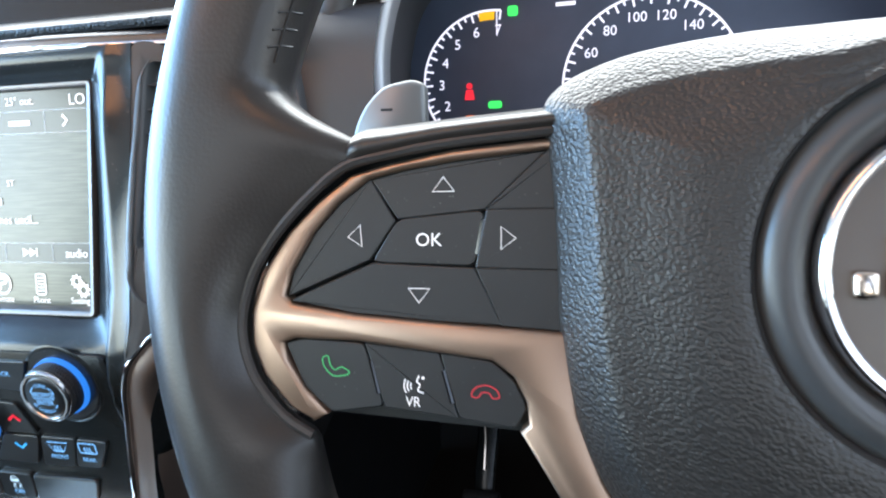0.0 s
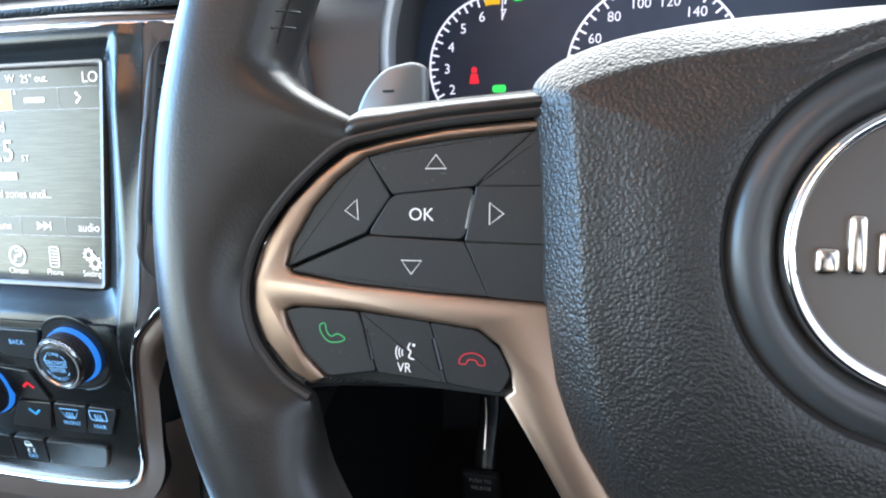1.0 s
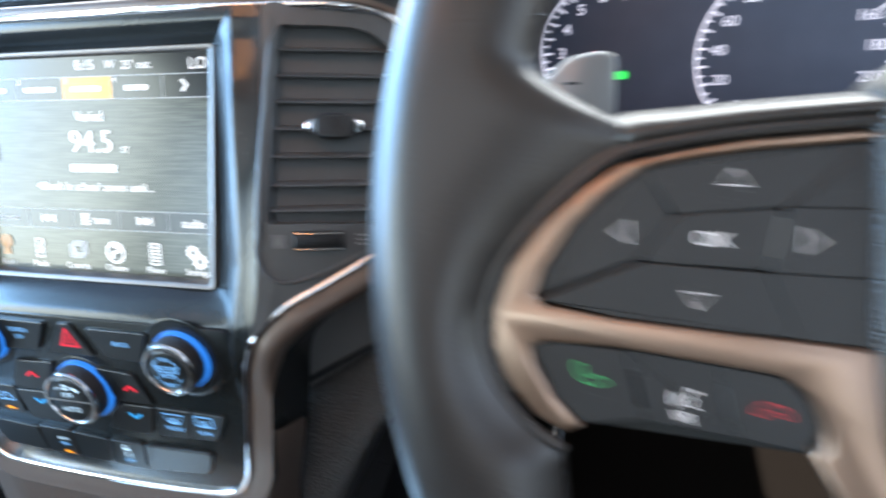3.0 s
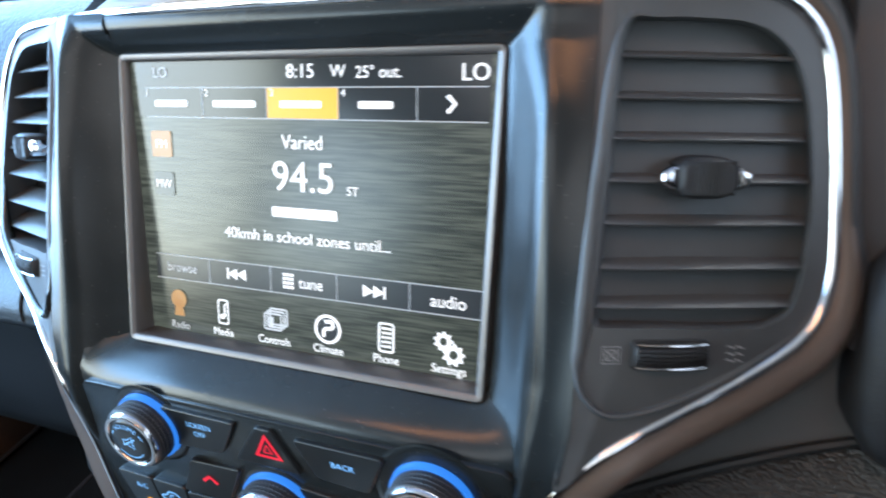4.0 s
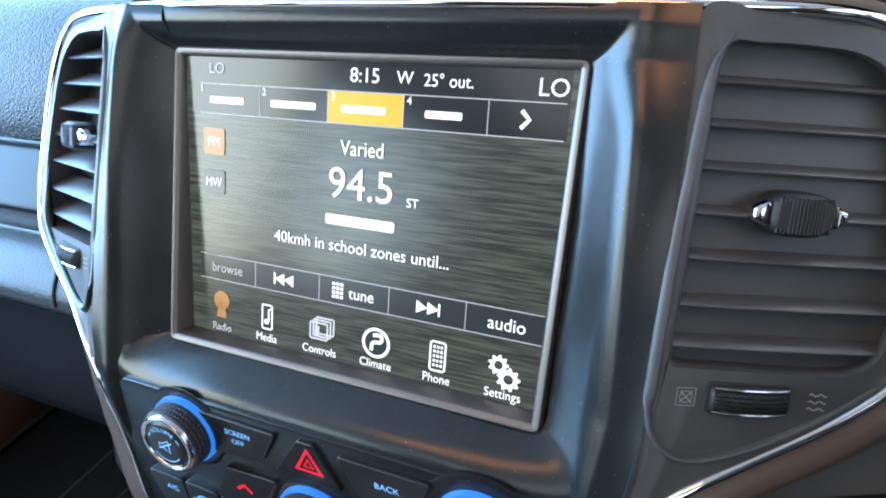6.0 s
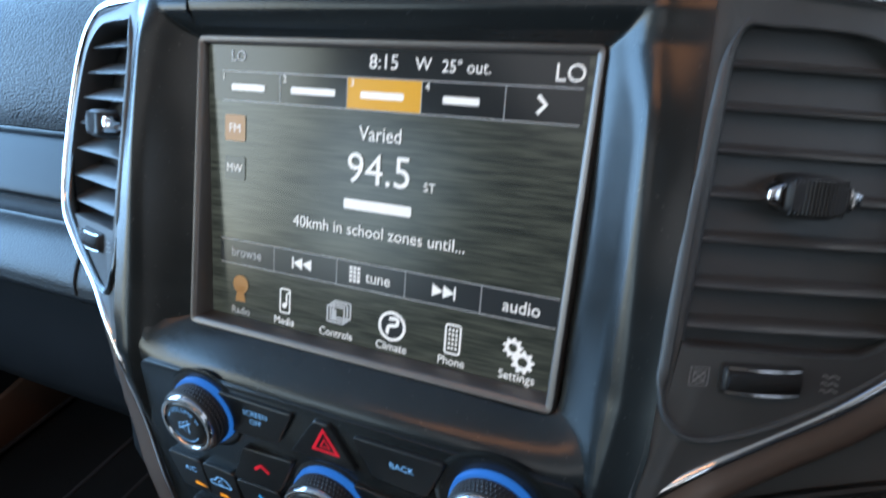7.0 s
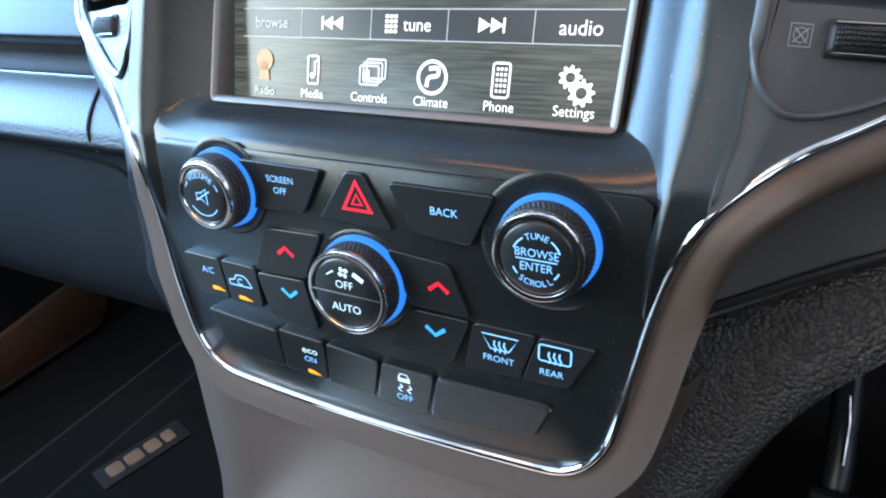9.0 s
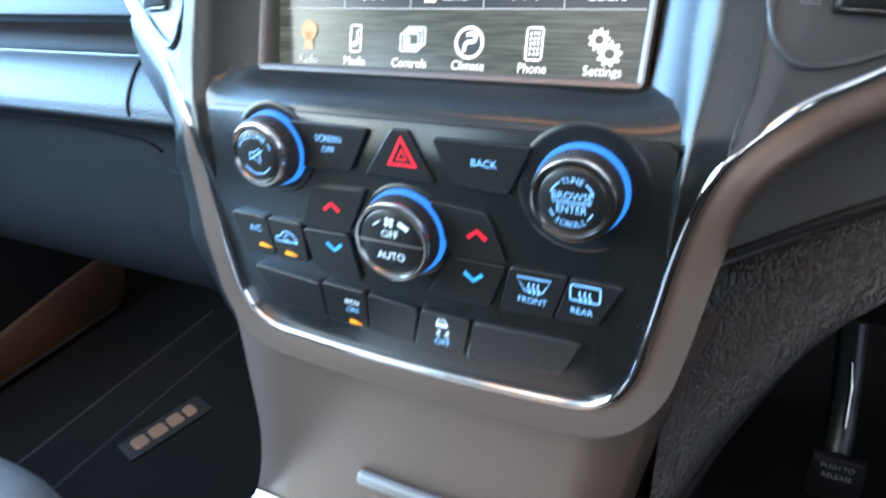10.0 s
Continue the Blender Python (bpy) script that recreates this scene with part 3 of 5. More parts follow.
def air_vent(sign):
    side = Matrix.Diagonal((sign, 1, 1, 1))
    at = XYZ @ side

    def vy(x, z):
        return vent_y(sign * x, z)

    v = thing("air_vent", (sign * 165, -5, -60), "black dashboard air vent with slats and a centre knob", "air vent", "vents beside the screen")
    outer = [(126, 82), (126, 40), (126, 0), (126, -58), (122.8, -84), (125.2, -86.5), (141, -70), (160, -58), (183, -43.5), (199, -30), (205, -14), (204.5, 10), (200.5, 45), (196.5, 64), (189, 75), (179, 81), (163, 83), (145, 83.5)]
    hole = [(134, 71), (132.5, 40), (132, 0), (131.5, -22), (133, -27), (140, -27.5), (150, -27.5), (165, -28), (178, -28), (187, -27), (195, -19), (197.5, 8), (194, 42), (188.5, 60), (181, 69), (172, 73), (162, 74), (145, 74)]
    if sign < 0:
        outer[8:14] = [(183, -44), (200, -31), (207, -16), (208, 10), (203, 45), (196, 65)]
        hole[8:14] = [(180, -28), (190, -27), (198, -19), (200.5, 8), (196.5, 42), (190.5, 60)]
    o_c = (165, 10)
    o, h = smooth_line(outer, 5, True), smooth_line(hole, 5, True)
    inset = []
    for x, z in o:
        k = 0.11 if x < 128 else 0.035
        x2, z2 = x + (o_c[0] - x) * k, z + (o_c[1] - z) * k
        inset.append((x2, vy(x2, z2) + 0.1, z2))
    loops = [[(x, 0.3 - (2.4 if sign > 0 else 0) - float(np.interp(z, ROW_Z, ROW_EDGE)) if x < 128 else vy(x, z) + 0.6, z) for x, z in o], inset, [(x, vy(x, z), z) for x, z in h], [(x + (0.8 if x < 160 else -0.8), vy(x, z) + 2, z) for x, z in h], [(x, vy(x, z) + (11 if sign > 0 else 22), z) for x, z in h]]
    part("vent_frame", rings(loops), "vent_black", v, at=at, smooth=50, flip=True)
    part("back", rings([[(x, vy(x, z) + (9.5 if sign > 0 else 20), z) for x, z in h]], (True, False)), "vent_black", v, at=at)
    lip = smooth_line([(136, 76), (131.5, 66), (130.3, 50), (129.6, 34), (128.7, 17), (128.3, -10), (128.3, -24)] if sign < 0 else [(136, 76), (131.5, 66), (130.3, 50), (129.6, 34), (128.7, 17), (128, -26), (128.3, -44), (131.8, -53), (140, -58), (156, -54.5), (179, -42.5), (195, -31)], 6)
    part("lip", tube([(x, vy(x, z) + 0.3, z) for x, z in lip], 2.0, n=10, flat=0.6, taper=lambda k: min(1.0, 0.25 + 5 * k, 0.25 + 5 * (1 - k))), "vent_black", v, at=at)
    if sign < 0:
        rim_line = smooth_line([(128.6, -30), (129.4, -47), (133.5, -57), (141, -59), (157, -51.5), (177, -38.5), (190.5, -27), (197, -12), (199, 4)], 6)
        part("apron_rim", tube([(x, vy(x, z) + 0.8, z) for x, z in rim_line], 3.2, n=12, flat=0.8, taper=lambda k: 0.85 * min(1.0, 0.4 + 5 * k, 0.1 + 4 * (1 - k))), "satin_black", v, at=at)
    deep, rise = (9, 2.6) if sign > 0 else (15, 6.4)
    for z in (62, 48.6, 35.2, 21.2, 7, -7.8, -21):
        end = (196 if sign > 0 else 199) - max(0, z - 20) * 0.19
        rows = []
        for x in (131.5, 145, 160, 175, 188, end):
            y = vy(x, z) + 2.5
            rows.append([(x, y + 0.5, z - 0.8), (x, y, z - 0.2), (x, y + 0.5, z + 0.4), (x, y + deep, z + rise), (x, y + deep, z + rise - 1.2)])
        part("slat", rings(rows, (True, True)), "slat", v, at=at, smooth=60, flip=True)
    turn = math.atan(0.48 if sign > 0 else 0.36)
    kn = at @ Matrix(((math.cos(turn), 0, math.sin(turn), 162), (math.sin(turn), 0, -math.cos(turn), vy(162, 22.5) + 1), (0, 1, 0, 22.8), (0, 0, 0, 1)))
    knob = part("knob", plate(rounded([(-10, -5), (-5, -7), (5, -7), (10, -5), (10, 5), (5, 7), (-5, 7), (-10, 5)], 3), -6, 6, 1.8, lambda u, q: -0.035 * q * q - 0.012 * u * u), "rubber", v, at=kn)
    ribs = [plate(box2(-8.4 + i * 1.2, -5.6, -7.8 + i * 1.2, 5.6), 3.2, 6.35, 0.2, lambda u, q: -0.035 * q * q - 0.012 * u * u) for i in range(15)]
    part("ribs", merge(*ribs), "rubber", knob, at=kn)
    for s in (-1, 1):
        part("tip", plate(rounded([(s * 10.2, -4.2), (s * 15.2, -1.8), (s * 15.2, 1.8), (s * 10.2, 4.2)], 0.8), -4, 3.4, 1.2), "chrome", knob, "bright chrome tip", at=kn)
    wf = at @ Matrix(((math.cos(turn), 0, math.sin(turn), 156.5), (math.sin(turn), 0, -math.cos(turn), vy(156.5, -36.4)), (0, 1, 0, -36.4), (0, 0, 0, 1)))
    slot = part("thumbwheel_slot", plate(rounded(box2(-13.6, -5.3, 13.6, 5.3), 2), -2, 0.5, 0.4), "cavity", v, at=wf)
    def barrel(u, q):
        return -0.011 * u * u - 0.10 * q * q

    part("thumbwheel", plate(rounded(box2(-12.8, -4.3, 12.8, 4.3), 1.6), -3, 5.2, 0.8, barrel), "rubber", slot, at=wf)
    part("thumbwheel_ribs", merge(*[plate(box2(-11.9 + i * 0.8, -3.3 + j * 1.36, -11.4 + i * 0.8, -2.3 + j * 1.36), 3.2, 5.5, 0.12, barrel) for i in range(30) for j in range(5)]), "rubber", slot, at=wf)
    for q in (-4.1, 4.1):
        part("thumbwheel_edge", tube([(u, q, 3.5 + barrel(u, 0)) for u in range(-12, 13, 3)], 0.55, n=8), "dark_chrome", slot, at=wf)
    f = wf
    cu = -20.4 if sign > 0 else 20.4
    part("closed_mark", merge(strip2(box2(cu - 3, -2.8, cu + 3, 3.2), 0.4, 0.9, True), strip2([(cu - 2, -1.8), (cu + 2, 2.2)], 0.4, 0.95), strip2([(cu - 2, 2.2), (cu + 2, -1.8)], 0.4, 1.0), strip2(circle2(cu, 0.2, 2, 12), 0.3, 0.92, True)), "white_dim_print", v, at=f)
    cu = 22.5 if sign > 0 else -22.5
    wav = [strip2([(cu - 3 + i * 0.75, 0.3 + dv + 0.5 * math.sin(i * 1.5)) for i in range(9)], 0.5, 0.9) for dv in (-2.4, 0, 2.4)]
    part("open_mark", merge(*wav), "white_dim_print", v, at=f)
    return v


M["vent_black"] = mat("vent_black", (0.062, 0.065, 0.067), 0.45, spec=0.45, vary=0.2, vscale=60, bump=[("noise", 2500, 0.1, 0.0003)])
M["white_dim_print"] = mat("white_dim_print", (0.28, 0.28, 0.29), 0.5)
air_vent(1), air_vent(-1)

# ---- touchscreen ----
screen = thing("touchscreen", (0, 2, -66), "lit radio touchscreen with a satin grey frame and white lettering", "screen")


def screen_frame():
    def y(z):
        return -5 + z * 4.5 / 67

    o = rounded([(-91.2, -68), (91.5, -68), (93.8, 68), (-94, 68)], 4, 5)
    i1, i2 = shrink(o, 1.0), shrink(o, 3.2)
    i3 = shrink(o, 4.0)
    return rings([[(x, y(z) + 5, z) for x, z in o], [(x, y(z) - 0.2, z) for x, z in o], [(x, y(z) - 1.6, z) for x, z in i1], [(x, y(z) - 1.4, z) for x, z in i2], [(x, y(z) - 0.4, z) for x, z in i3], [(x, 1.5, z) for x, z in i3]])


part("frame", screen_frame(), "screen_frame", screen, "satin grey frame", at=XYZ, smooth=50, flip=True)
glass = part("display", flat_shape(rounded(box2(-89.5, -65.5, 89.5, 65.5), 3), -1.0), "display", screen, "dark grained radio page")
W1, W2, W3 = -0.7, -0.55, -0.4


def ui(name, bm, material):
    return part(name, bm, material, glass, smooth=0)


ui("top_bar", flat_shape(box2(-86, 52.5, 87, 64.5), W1 - 0.1), "bar_dark")
for v0 in (52.4, 39.4):
    ui("rule", strip2([(-81, v0), (86, v0)], 0.4, W2), "line_lit")
for v0 in (-25.8, -37.6):
    ui("rule", strip2([(-82, v0), (86, v0)], 0.4, W2), "line_lit")
ui("tab_bar", flat_shape(box2(-86, 39.6, 87, 52.2), W1 - 0.05), "bar_dark")
ui("button_bar", flat_shape(rounded(box2(-82, -37.4, 87, -26), 2), W1 - 0.05), "bar_lit")
for u0 in (-48, -13.2, 21.8, 57):
    ui("divider", strip2([(u0, 39.6), (u0, 52.2)], 0.35, W2 + 0.02), "line_lit")
for u0 in (-49.6, -14.8, 19.7, 54.3):
    ui("divider", strip2([(u0, -37.4), (u0, -26)], 0.35, W2 + 0.02), "line_lit")
ui("active_tab", flat_shape(box2(-13, 39.7, 21.6, 52.1), W1 + 0.02), "amber_tab")
ui("text", lettering("LO", 4.6, -71.5, 59.2, W3), "white_dim")
ui("text", lettering("8:15", 5.6, 4, 59, W3), "white_lit")
ui("text", lettering("W", 4.8, 21.9, 58.8, W3), "white_lit")
ui("text", lettering("25\u00b0 out.", 4.6, 40.3, 58.3, W3, 0.95), "white_lit")
ui("text", lettering("LO", 6.2, 80.8, 57.8, W3), "white_lit")
for s, u0, v0 in (("1", -80, 50.2), ("2", -45.5, 50.2), ("3", -10.6, 50.2), ("4", 24.3, 50.2)):
    ui("preset_number", lettering(s, 3, u0, v0, W3), "white_lit")
# Station names stand as plain bars of their size.
for u0, wid in ((-66, 19), (-30.5, 23), (39, 15.5)):
    ui("name_bar", flat_shape(rounded(box2(u0 - wid / 2, 44, u0 + wid / 2, 46.9), 0.8), W3), "white_lit")
ui("name_bar", flat_shape(rounded(box2(-6.5, 44, 14, 46.9), 0.8), W3), "white_lit")
ui("chevron", strip2([(69.8, 49.2), (72.9, 46), (69.8, 42.8)], 1.6, W3), "white_lit")
ui("text", lettering("Varied", 6.0, 4, 29.9, W3, 0.9), "white_lit")
ui("text", lettering("94.5", 12.8, 4, 15.2, W3, 1.0), "white_lit")
ui("text", lettering("ST", 3.6, 28.1, 10.4, W3), "white_lit")
ui("name_bar", flat_shape(rounded(box2(-12.5, -2.8, 20.5, 1.6), 0.9), W3), "white_lit")
ui("text", lettering("40kmh in school zones until...", 5.0, 3.4, -11.6, W3, 0.98), "white_lit")
ui("band_key", flat_shape(rounded(box2(-79.5, 21, -67.5, 33), 1.2), W2), "amber_icon")
ui("text", lettering("FM", 4, -73.5, 27, W3), "white_lit")
ui("band_key", flat_shape(rounded(box2(-79.5, 3, -67.5, 14), 1.2), W2), "bar_lit")
ui("text", lettering("MW", 4, -73.7, 8.6, W3, 0.9), "white_lit")
ui("text", lettering("browse", 4.6, -66, -31.4, W3, 0.9), "white_dim")
ui("text", lettering("tune", 5, 6.5, -31.6, W3, 0.95), "white_lit")
ui("text", lettering("audio", 5.2, 71.5, -31.8, W3, 0.95), "white_lit")
ui("keypad_icon", merge(*[flat_shape(box2(-8 + i * 2, -35 + j * 1.9, -6.5 + i * 2, -33.7 + j * 1.9), W3) for i in range(3) for j in range(4)]), "white_lit")
for s, u0 in ((-1, -33.5), (1, 37.6)):
    tri = [flat_shape([(u0 + s * (-5 + q), -28.8), (u0 + s * q, -31.5), (u0 + s * (-5 + q), -34.2)], W3) for q in (0, 5)]
    ui("skip_icon", merge(*tri, flat_shape(box2(u0 + s * 5.2 - 0.4, -34.2, u0 + s * 5.2 + 0.4, -28.8), W3)), "white_lit")
for s, u0, m_ in (("Radio", -69.2, "white_dim"), ("Media", -43, "white_lit"), ("Controls", -14, "white_lit"), ("Climate", 14.7, "white_lit"), ("Phone", 43.4, "white_lit"), ("Settings", 72.2, "white_lit")):
    ui("text", lettering(s, 3.7, u0, -60.6, W3, 0.92), m_)
ui("radio_icon", merge(flat_shape(circle2(-69.4, -47.5, 4.6, 20), W3), flat_shape([(-72.5, -56), (-66.5, -56), (-68, -48), (-71, -48)], W3)), "amber_icon")
ui("media_icon", merge(strip2(rounded(box2(-45.4, -56.5, -39.9, -45), 1), 0.7, W3, True), flat_shape(circle2(-43, -53, 1.3, 12), W3), strip2([(-41.8, -53), (-41.8, -47.5), (-39.5, -46)], 0.8, W3)), "white_lit")
ui("controls_icon", merge(*[strip2(rounded(box2(-18.8 + q, -55.5 + q * 0.8, -9.8 + q, -48 + q * 0.8), 0.8), 0.9, W3 + q * 0.01, True) for q in (0, 1.6, 3.2)], flat_shape(box2(-16.5, -54, -14, -49.5), W3)), "white_dim")
ui("climate_icon", merge(flat_shape(circle2(14.7, -51.3, 5.9, 28), W2)), "bar_lit")
ui("climate_icon", merge(strip2(circle2(14.7, -51.3, 6.1, 28), 1.3, W3, True), strip2(smooth_line([(12.5, -55), (13.2, -51.5), (17, -50.5), (17, -47.8), (13.2, -48)], 5), 1.6, W3)), "white_lit")
ui("phone_icon", merge(strip2(rounded(box2(40.2, -57.3, 46.9, -44.8), 1.3), 0.8, W3, True), *[flat_shape(box2(41.5 + i * 1.6, -55.5 + j * 2, 42.5 + i * 1.6, -54.4 + j * 2), W3) for i in range(3) for j in range(5)]), "white_lit")


def gear(cu, cv, r):
    pts = []
    for i in range(36):
        a, q = i * 10, (r if i % 4 in (0, 1) else r * 0.76)
        pts.append((cu + q * math.cos(radians(a)), cv + q * math.sin(radians(a))))
    return rings([[(u, v, W3) for u, v in pts], [(u, v, W3) for u, v in circle2(cu, cv, r * 0.42, 36)]])


ui("gear_icon", merge(gear(69.7, -48.8, 4.3), gear(74.2, -54, 4.9)), "white_lit")

# ---- climate and radio controls ----
controls = thing("control_panel", (0, -10, -195), "black climate control panel with three chrome-ringed knobs lit blue", "control panel")


# The lowest row of keys stands out at its top and sinks into the panel at its foot.
ROW = LOW @ Matrix(((1, 0, 0, 0), (0, 1, 0, 0), (0, 0.1, 1, -0.1 * lv(-167)), (0, 0, 0, 1)))


def key(name, pts, material="button_black", r=2.6, up=2.2, bevel=0.5, swell=None, at=LOW):
    return part(name, plate(rounded([(x, lv(z)) for x, z in pts], r), -1, up, bevel, swell), material, controls, at=at, smooth=0)


def mark(name, bm, material, parent, at=LOW):
    return part(name, bm, material, parent, at=at, smooth=0)


def knob(cu, z, r_glow, r_ring, tall, well):
    cv = lv(z)
    base = part("knob_well", lathe([(well, 0.05), (well - 1.2, 0.6), (well - 3, 0.5), (r_glow, 0.4), (2, 0.3)], 56, cu, cv), "satin_black", controls, at=LOW)
    kn = part("knob", lathe([(r_glow - 2.2, 0.5), (r_glow - 2.4, tall - 2.5), (r_ring + 0.6, tall - 1.5)], 64, cu, cv), "rubber", controls, "knurled black rubber knob", at=LOW)
    part("glow_ring", lathe([(r_glow - 2.6, 2.6), (r_glow - 2.5, 3.4), (r_glow - 0.9, 3.3), (r_glow - 0.7, 0.6)], 64, cu, cv), "blue_lit", kn, "blue lit ring", at=LOW)
    ribs = []
    for i in range(60):
        a = i * 6
        for j in range(4):
            q = 2.3 + j * (tall - 5) / 4
            c, s = math.cos(radians(a + (3 if j % 2 else 0))), math.sin(radians(a + (3 if j % 2 else 0)))
            rr = r_glow - 2.35
            ribs.append(((cu + c * rr, cv + s * rr, q + 0.7), (c, s)))
    bm = bmesh.new()
    for (u, v, w), (c, s) in ribs:
        tip = bm.verts.new((u + c * 0.55, v + s * 0.55, w))
        ring_ = [bm.verts.new((u - s * a, v + c * a, w + b)) for a, b in ((0.95, 0), (0, 0.85), (-0.95, 0), (0, -0.85))]
        for i in range(4):
            bm.faces.new((ring_[i], ring_[(i + 1) % 4], tip))
    bmesh.ops.recalc_face_normals(bm, faces=bm.faces)
    part("knurl", bm, "rubber", kn, at=LOW, smooth=0)
    part("ring", lathe([(r_ring + 1.0, tall - 2.2), (r_ring + 0.9, tall - 0.8), (r_ring + 0.4, tall + 0.1), (r_ring - 0.4, tall + 0.35), (r_ring - 1.3, tall + 0.2), (r_ring - 1.7, tall - 0.3), (r_ring - 1.9, tall - 1)], 64, cu, cv), "dark_chrome", kn, "polished chrome ring", at=LOW)
    part("cap", lathe([(r_ring - 1.8, tall - 1), (r_ring - 2.2, tall - 0.3), (r_ring - 3.2, tall + 0.2), (r_ring * 0.4, tall + 0.35)], 56, cu, cv), "button_black", kn, at=LOW)
    return kn, cu, cv, tall + 0.55


k1, cu, cv, w = knob(-68.8, -102.6, 18.2, 14.0, 13.5, 22)
mark("text", arc_lettering("VOLUME", 2.3, cu, cv, 9.2, 90, w, 15), "blue_print", k1)
mark("mute_icon", merge(strip2([(cu - 3.4, cv - 1.2), (cu - 3.4, cv + 1.4), (cu - 1, cv + 1.4), (cu + 2, cv + 3.6), (cu + 2, cv - 3.6), (cu - 1, cv - 1.2)], 0.6, w, True), strip2([(cu - 4, cv - 2), (cu + 4, cv + 2.6)], 0.6, w)), "blue_print", k1)
mark("arc", merge(strip2(circle2(cu, cv, 8.4, 12, 215, 325), 0.5, w), strip2(circle2(cu, cv, 9.4, 4, 20, 38), 0.5, w), strip2(circle2(cu, cv, 9.4, 4, 142, 160), 0.5, w)), "blue_print", k1)
k2, cu, cv, w = knob(75.2, -104.8, 18.8, 15.0, 13.5, 25.5)
mark("text", lettering("BROWSE", 2.9, cu, cv + 2.2, w, 0.9), "blue_print", k2)
mark("text", lettering("ENTER", 2.9, cu, cv - 2.7, w, 0.9), "blue_print", k2)
mark("rule", strip2([(cu - 7, cv - 0.2), (cu + 7, cv - 0.2)], 0.5, w), "blue_print", k2)
mark("text", arc_lettering("TUNE", 2.2, cu, cv, 8.2, 90, w, 15), "blue_print", k2)
mark("text", arc_lettering("SCROLL", 2.2, cu, cv, 8.6, -90, w, 13.5), "blue_print", k2)
mark("arc", merge(strip2(circle2(cu, cv, 8.4, 5, 22, 56), 0.6, w), strip2(circle2(cu, cv, 8.4, 5, 124, 158), 0.6, w), strip2(circle2(cu, cv, 8.6, 4, 205, 224), 0.6, w), strip2(circle2(cu, cv, 8.6, 4, 316, 335), 0.6, w)), "blue_print", k2)
k3, cu, cv, w = knob(-1.8, -133.2, 20.6, 17.4, 13.5, 22)
mark("seam", strip2([(cu - 16, cv), (cu + 16, cv)], 0.7, w - 0.1), "dark_chrome", k3)
mark("text", lettering("OFF", 3.3, cu, cv + 4.2, w), "white_blue", k3)
mark("text", lettering("AUTO", 3.4, cu, cv - 6.0, w), "white_blue", k3)
fan = [flat_shape([(cu + d * 1.55 + 0.95 * math.cos(e) * (1.25 if abs(math.cos(e + q)) > 0.7 else 0.85), cv + 9.6 + f * 1.55 + 0.95 * math.sin(e)) for e in [k * math.pi / 6 for k in range(12)]], w) for d, f, q in ((0.8, 0.6, 0), (-0.6, 0.8, 1.5), (-0.8, -0.6, 0), (0.6, -0.8, 1.5))]
mark("fan_icon", merge(*fan, strip2([(cu - 8, cv + 7.4), (cu - 4.5, cv + 9.6)], 0.6, w), strip2([(cu + 4.5, cv + 9.8), (cu + 9, cv + 7.2)], 2.0, w)), "white_blue", k3)


def leaf(u0, v0, u1, v1):
    """A small lit slot with one pointed end."""
    return [(u0, v1 - 0.3), (u0 + 0.8, v1 + 0.2), (u0 + (u1 - u0) * 0.5, v1), (u1, v0 + 0.2), (u1 - 0.4, v0), (u0 + 0.4, v0)]


def chevron(cu, z, up, material, parent):
    cv = lv(z)
    d = 3.4 if up else -3.4
    mark("chevron", strip2([(cu - 4.2, cv - d / 2), (cu, cv + d / 2), (cu + 4.2, cv - d / 2)], 1.8, 2.5), material, parent)


b = key("button", [(-58, -89), (-16, -89.5), (-27, -108.5), (-54, -109.5)])
mark("text", lettering("SCREEN", 2.7, -37, lv(-95.3), 2.4), "blue_print", b)
mark("text", lettering("OFF", 2.7, -37.6, lv(-100), 2.4), "blue_print", b)
b = key("hazard_button", [(-5, -88.7), (2.6, -88.7), (14.2, -109.3), (-19.5, -109)], r=1.2)
tri = [(-6.6, lv(-103)), (5.8, lv(-103)), (-0.4, lv(-92))]
mark("triangle", merge(strip2(tri, 2.6, 2.4, True), strip2([(t[0] * 0.36 - 0.25, (t[1] - lv(-99.5)) * 0.36 + lv(-99.5)) for t in tri], 1.3, 2.4, True)), "red_lit", b)
b = key("button", [(13.5, -90.5), (56, -90.5), (47, -110), (22.5, -108.5)])
mark("text", lettering("BACK", 3.0, 36.5, lv(-98.6), 2.4), "blue_print", b)
b = key("button", [(-49, -117.5), (-20, -116.5), (-31, -138), (-59, -138.6)])
chevron(-39.5, -126.6, True, "red_lit", b)
b = key("button", [(-58.6, -139.8), (-32, -139), (-27, -162), (-53.5, -160)])
chevron(-40.5, -146.4, False, "cyan_lit", b)
b = key("button", [(11, -116.8), (37.5, -118.8), (46.5, -139), (20.5, -139)])
chevron(33.3, -128.6, True, "red_lit", b)
b = key("button", [(20.5, -140.6), (46.3, -140.6), (38.5, -161), (8, -160.5)])
chevron(31.3, -148, False, "cyan_lit", b)
b = key("button", [(-103, -137), (-80.5, -137.5), (-77.5, -157.5), (-96.5, -157.5)])
mark("text", lettering("A/C", 3.2, -88.3, lv(-144), 2.4), "blue_print", b)
mark("indicator", flat_shape(leaf(-87.5, lv(-153.6), -79.5, lv(-151.8)), 2.4), "amber_lit", b)
b = key("button", [(-80, -137.5), (-59, -138), (-57.5, -158), (-77, -157.5)])
car = smooth_line([(-75.5, lv(-148.5)), (-75.5, lv(-146.4)), (-72.5, lv(-145.8)), (-71, lv(-143.6)), (-66.5, lv(-143.6)), (-64, lv(-146)), (-62.5, lv(-148.5))], 3)
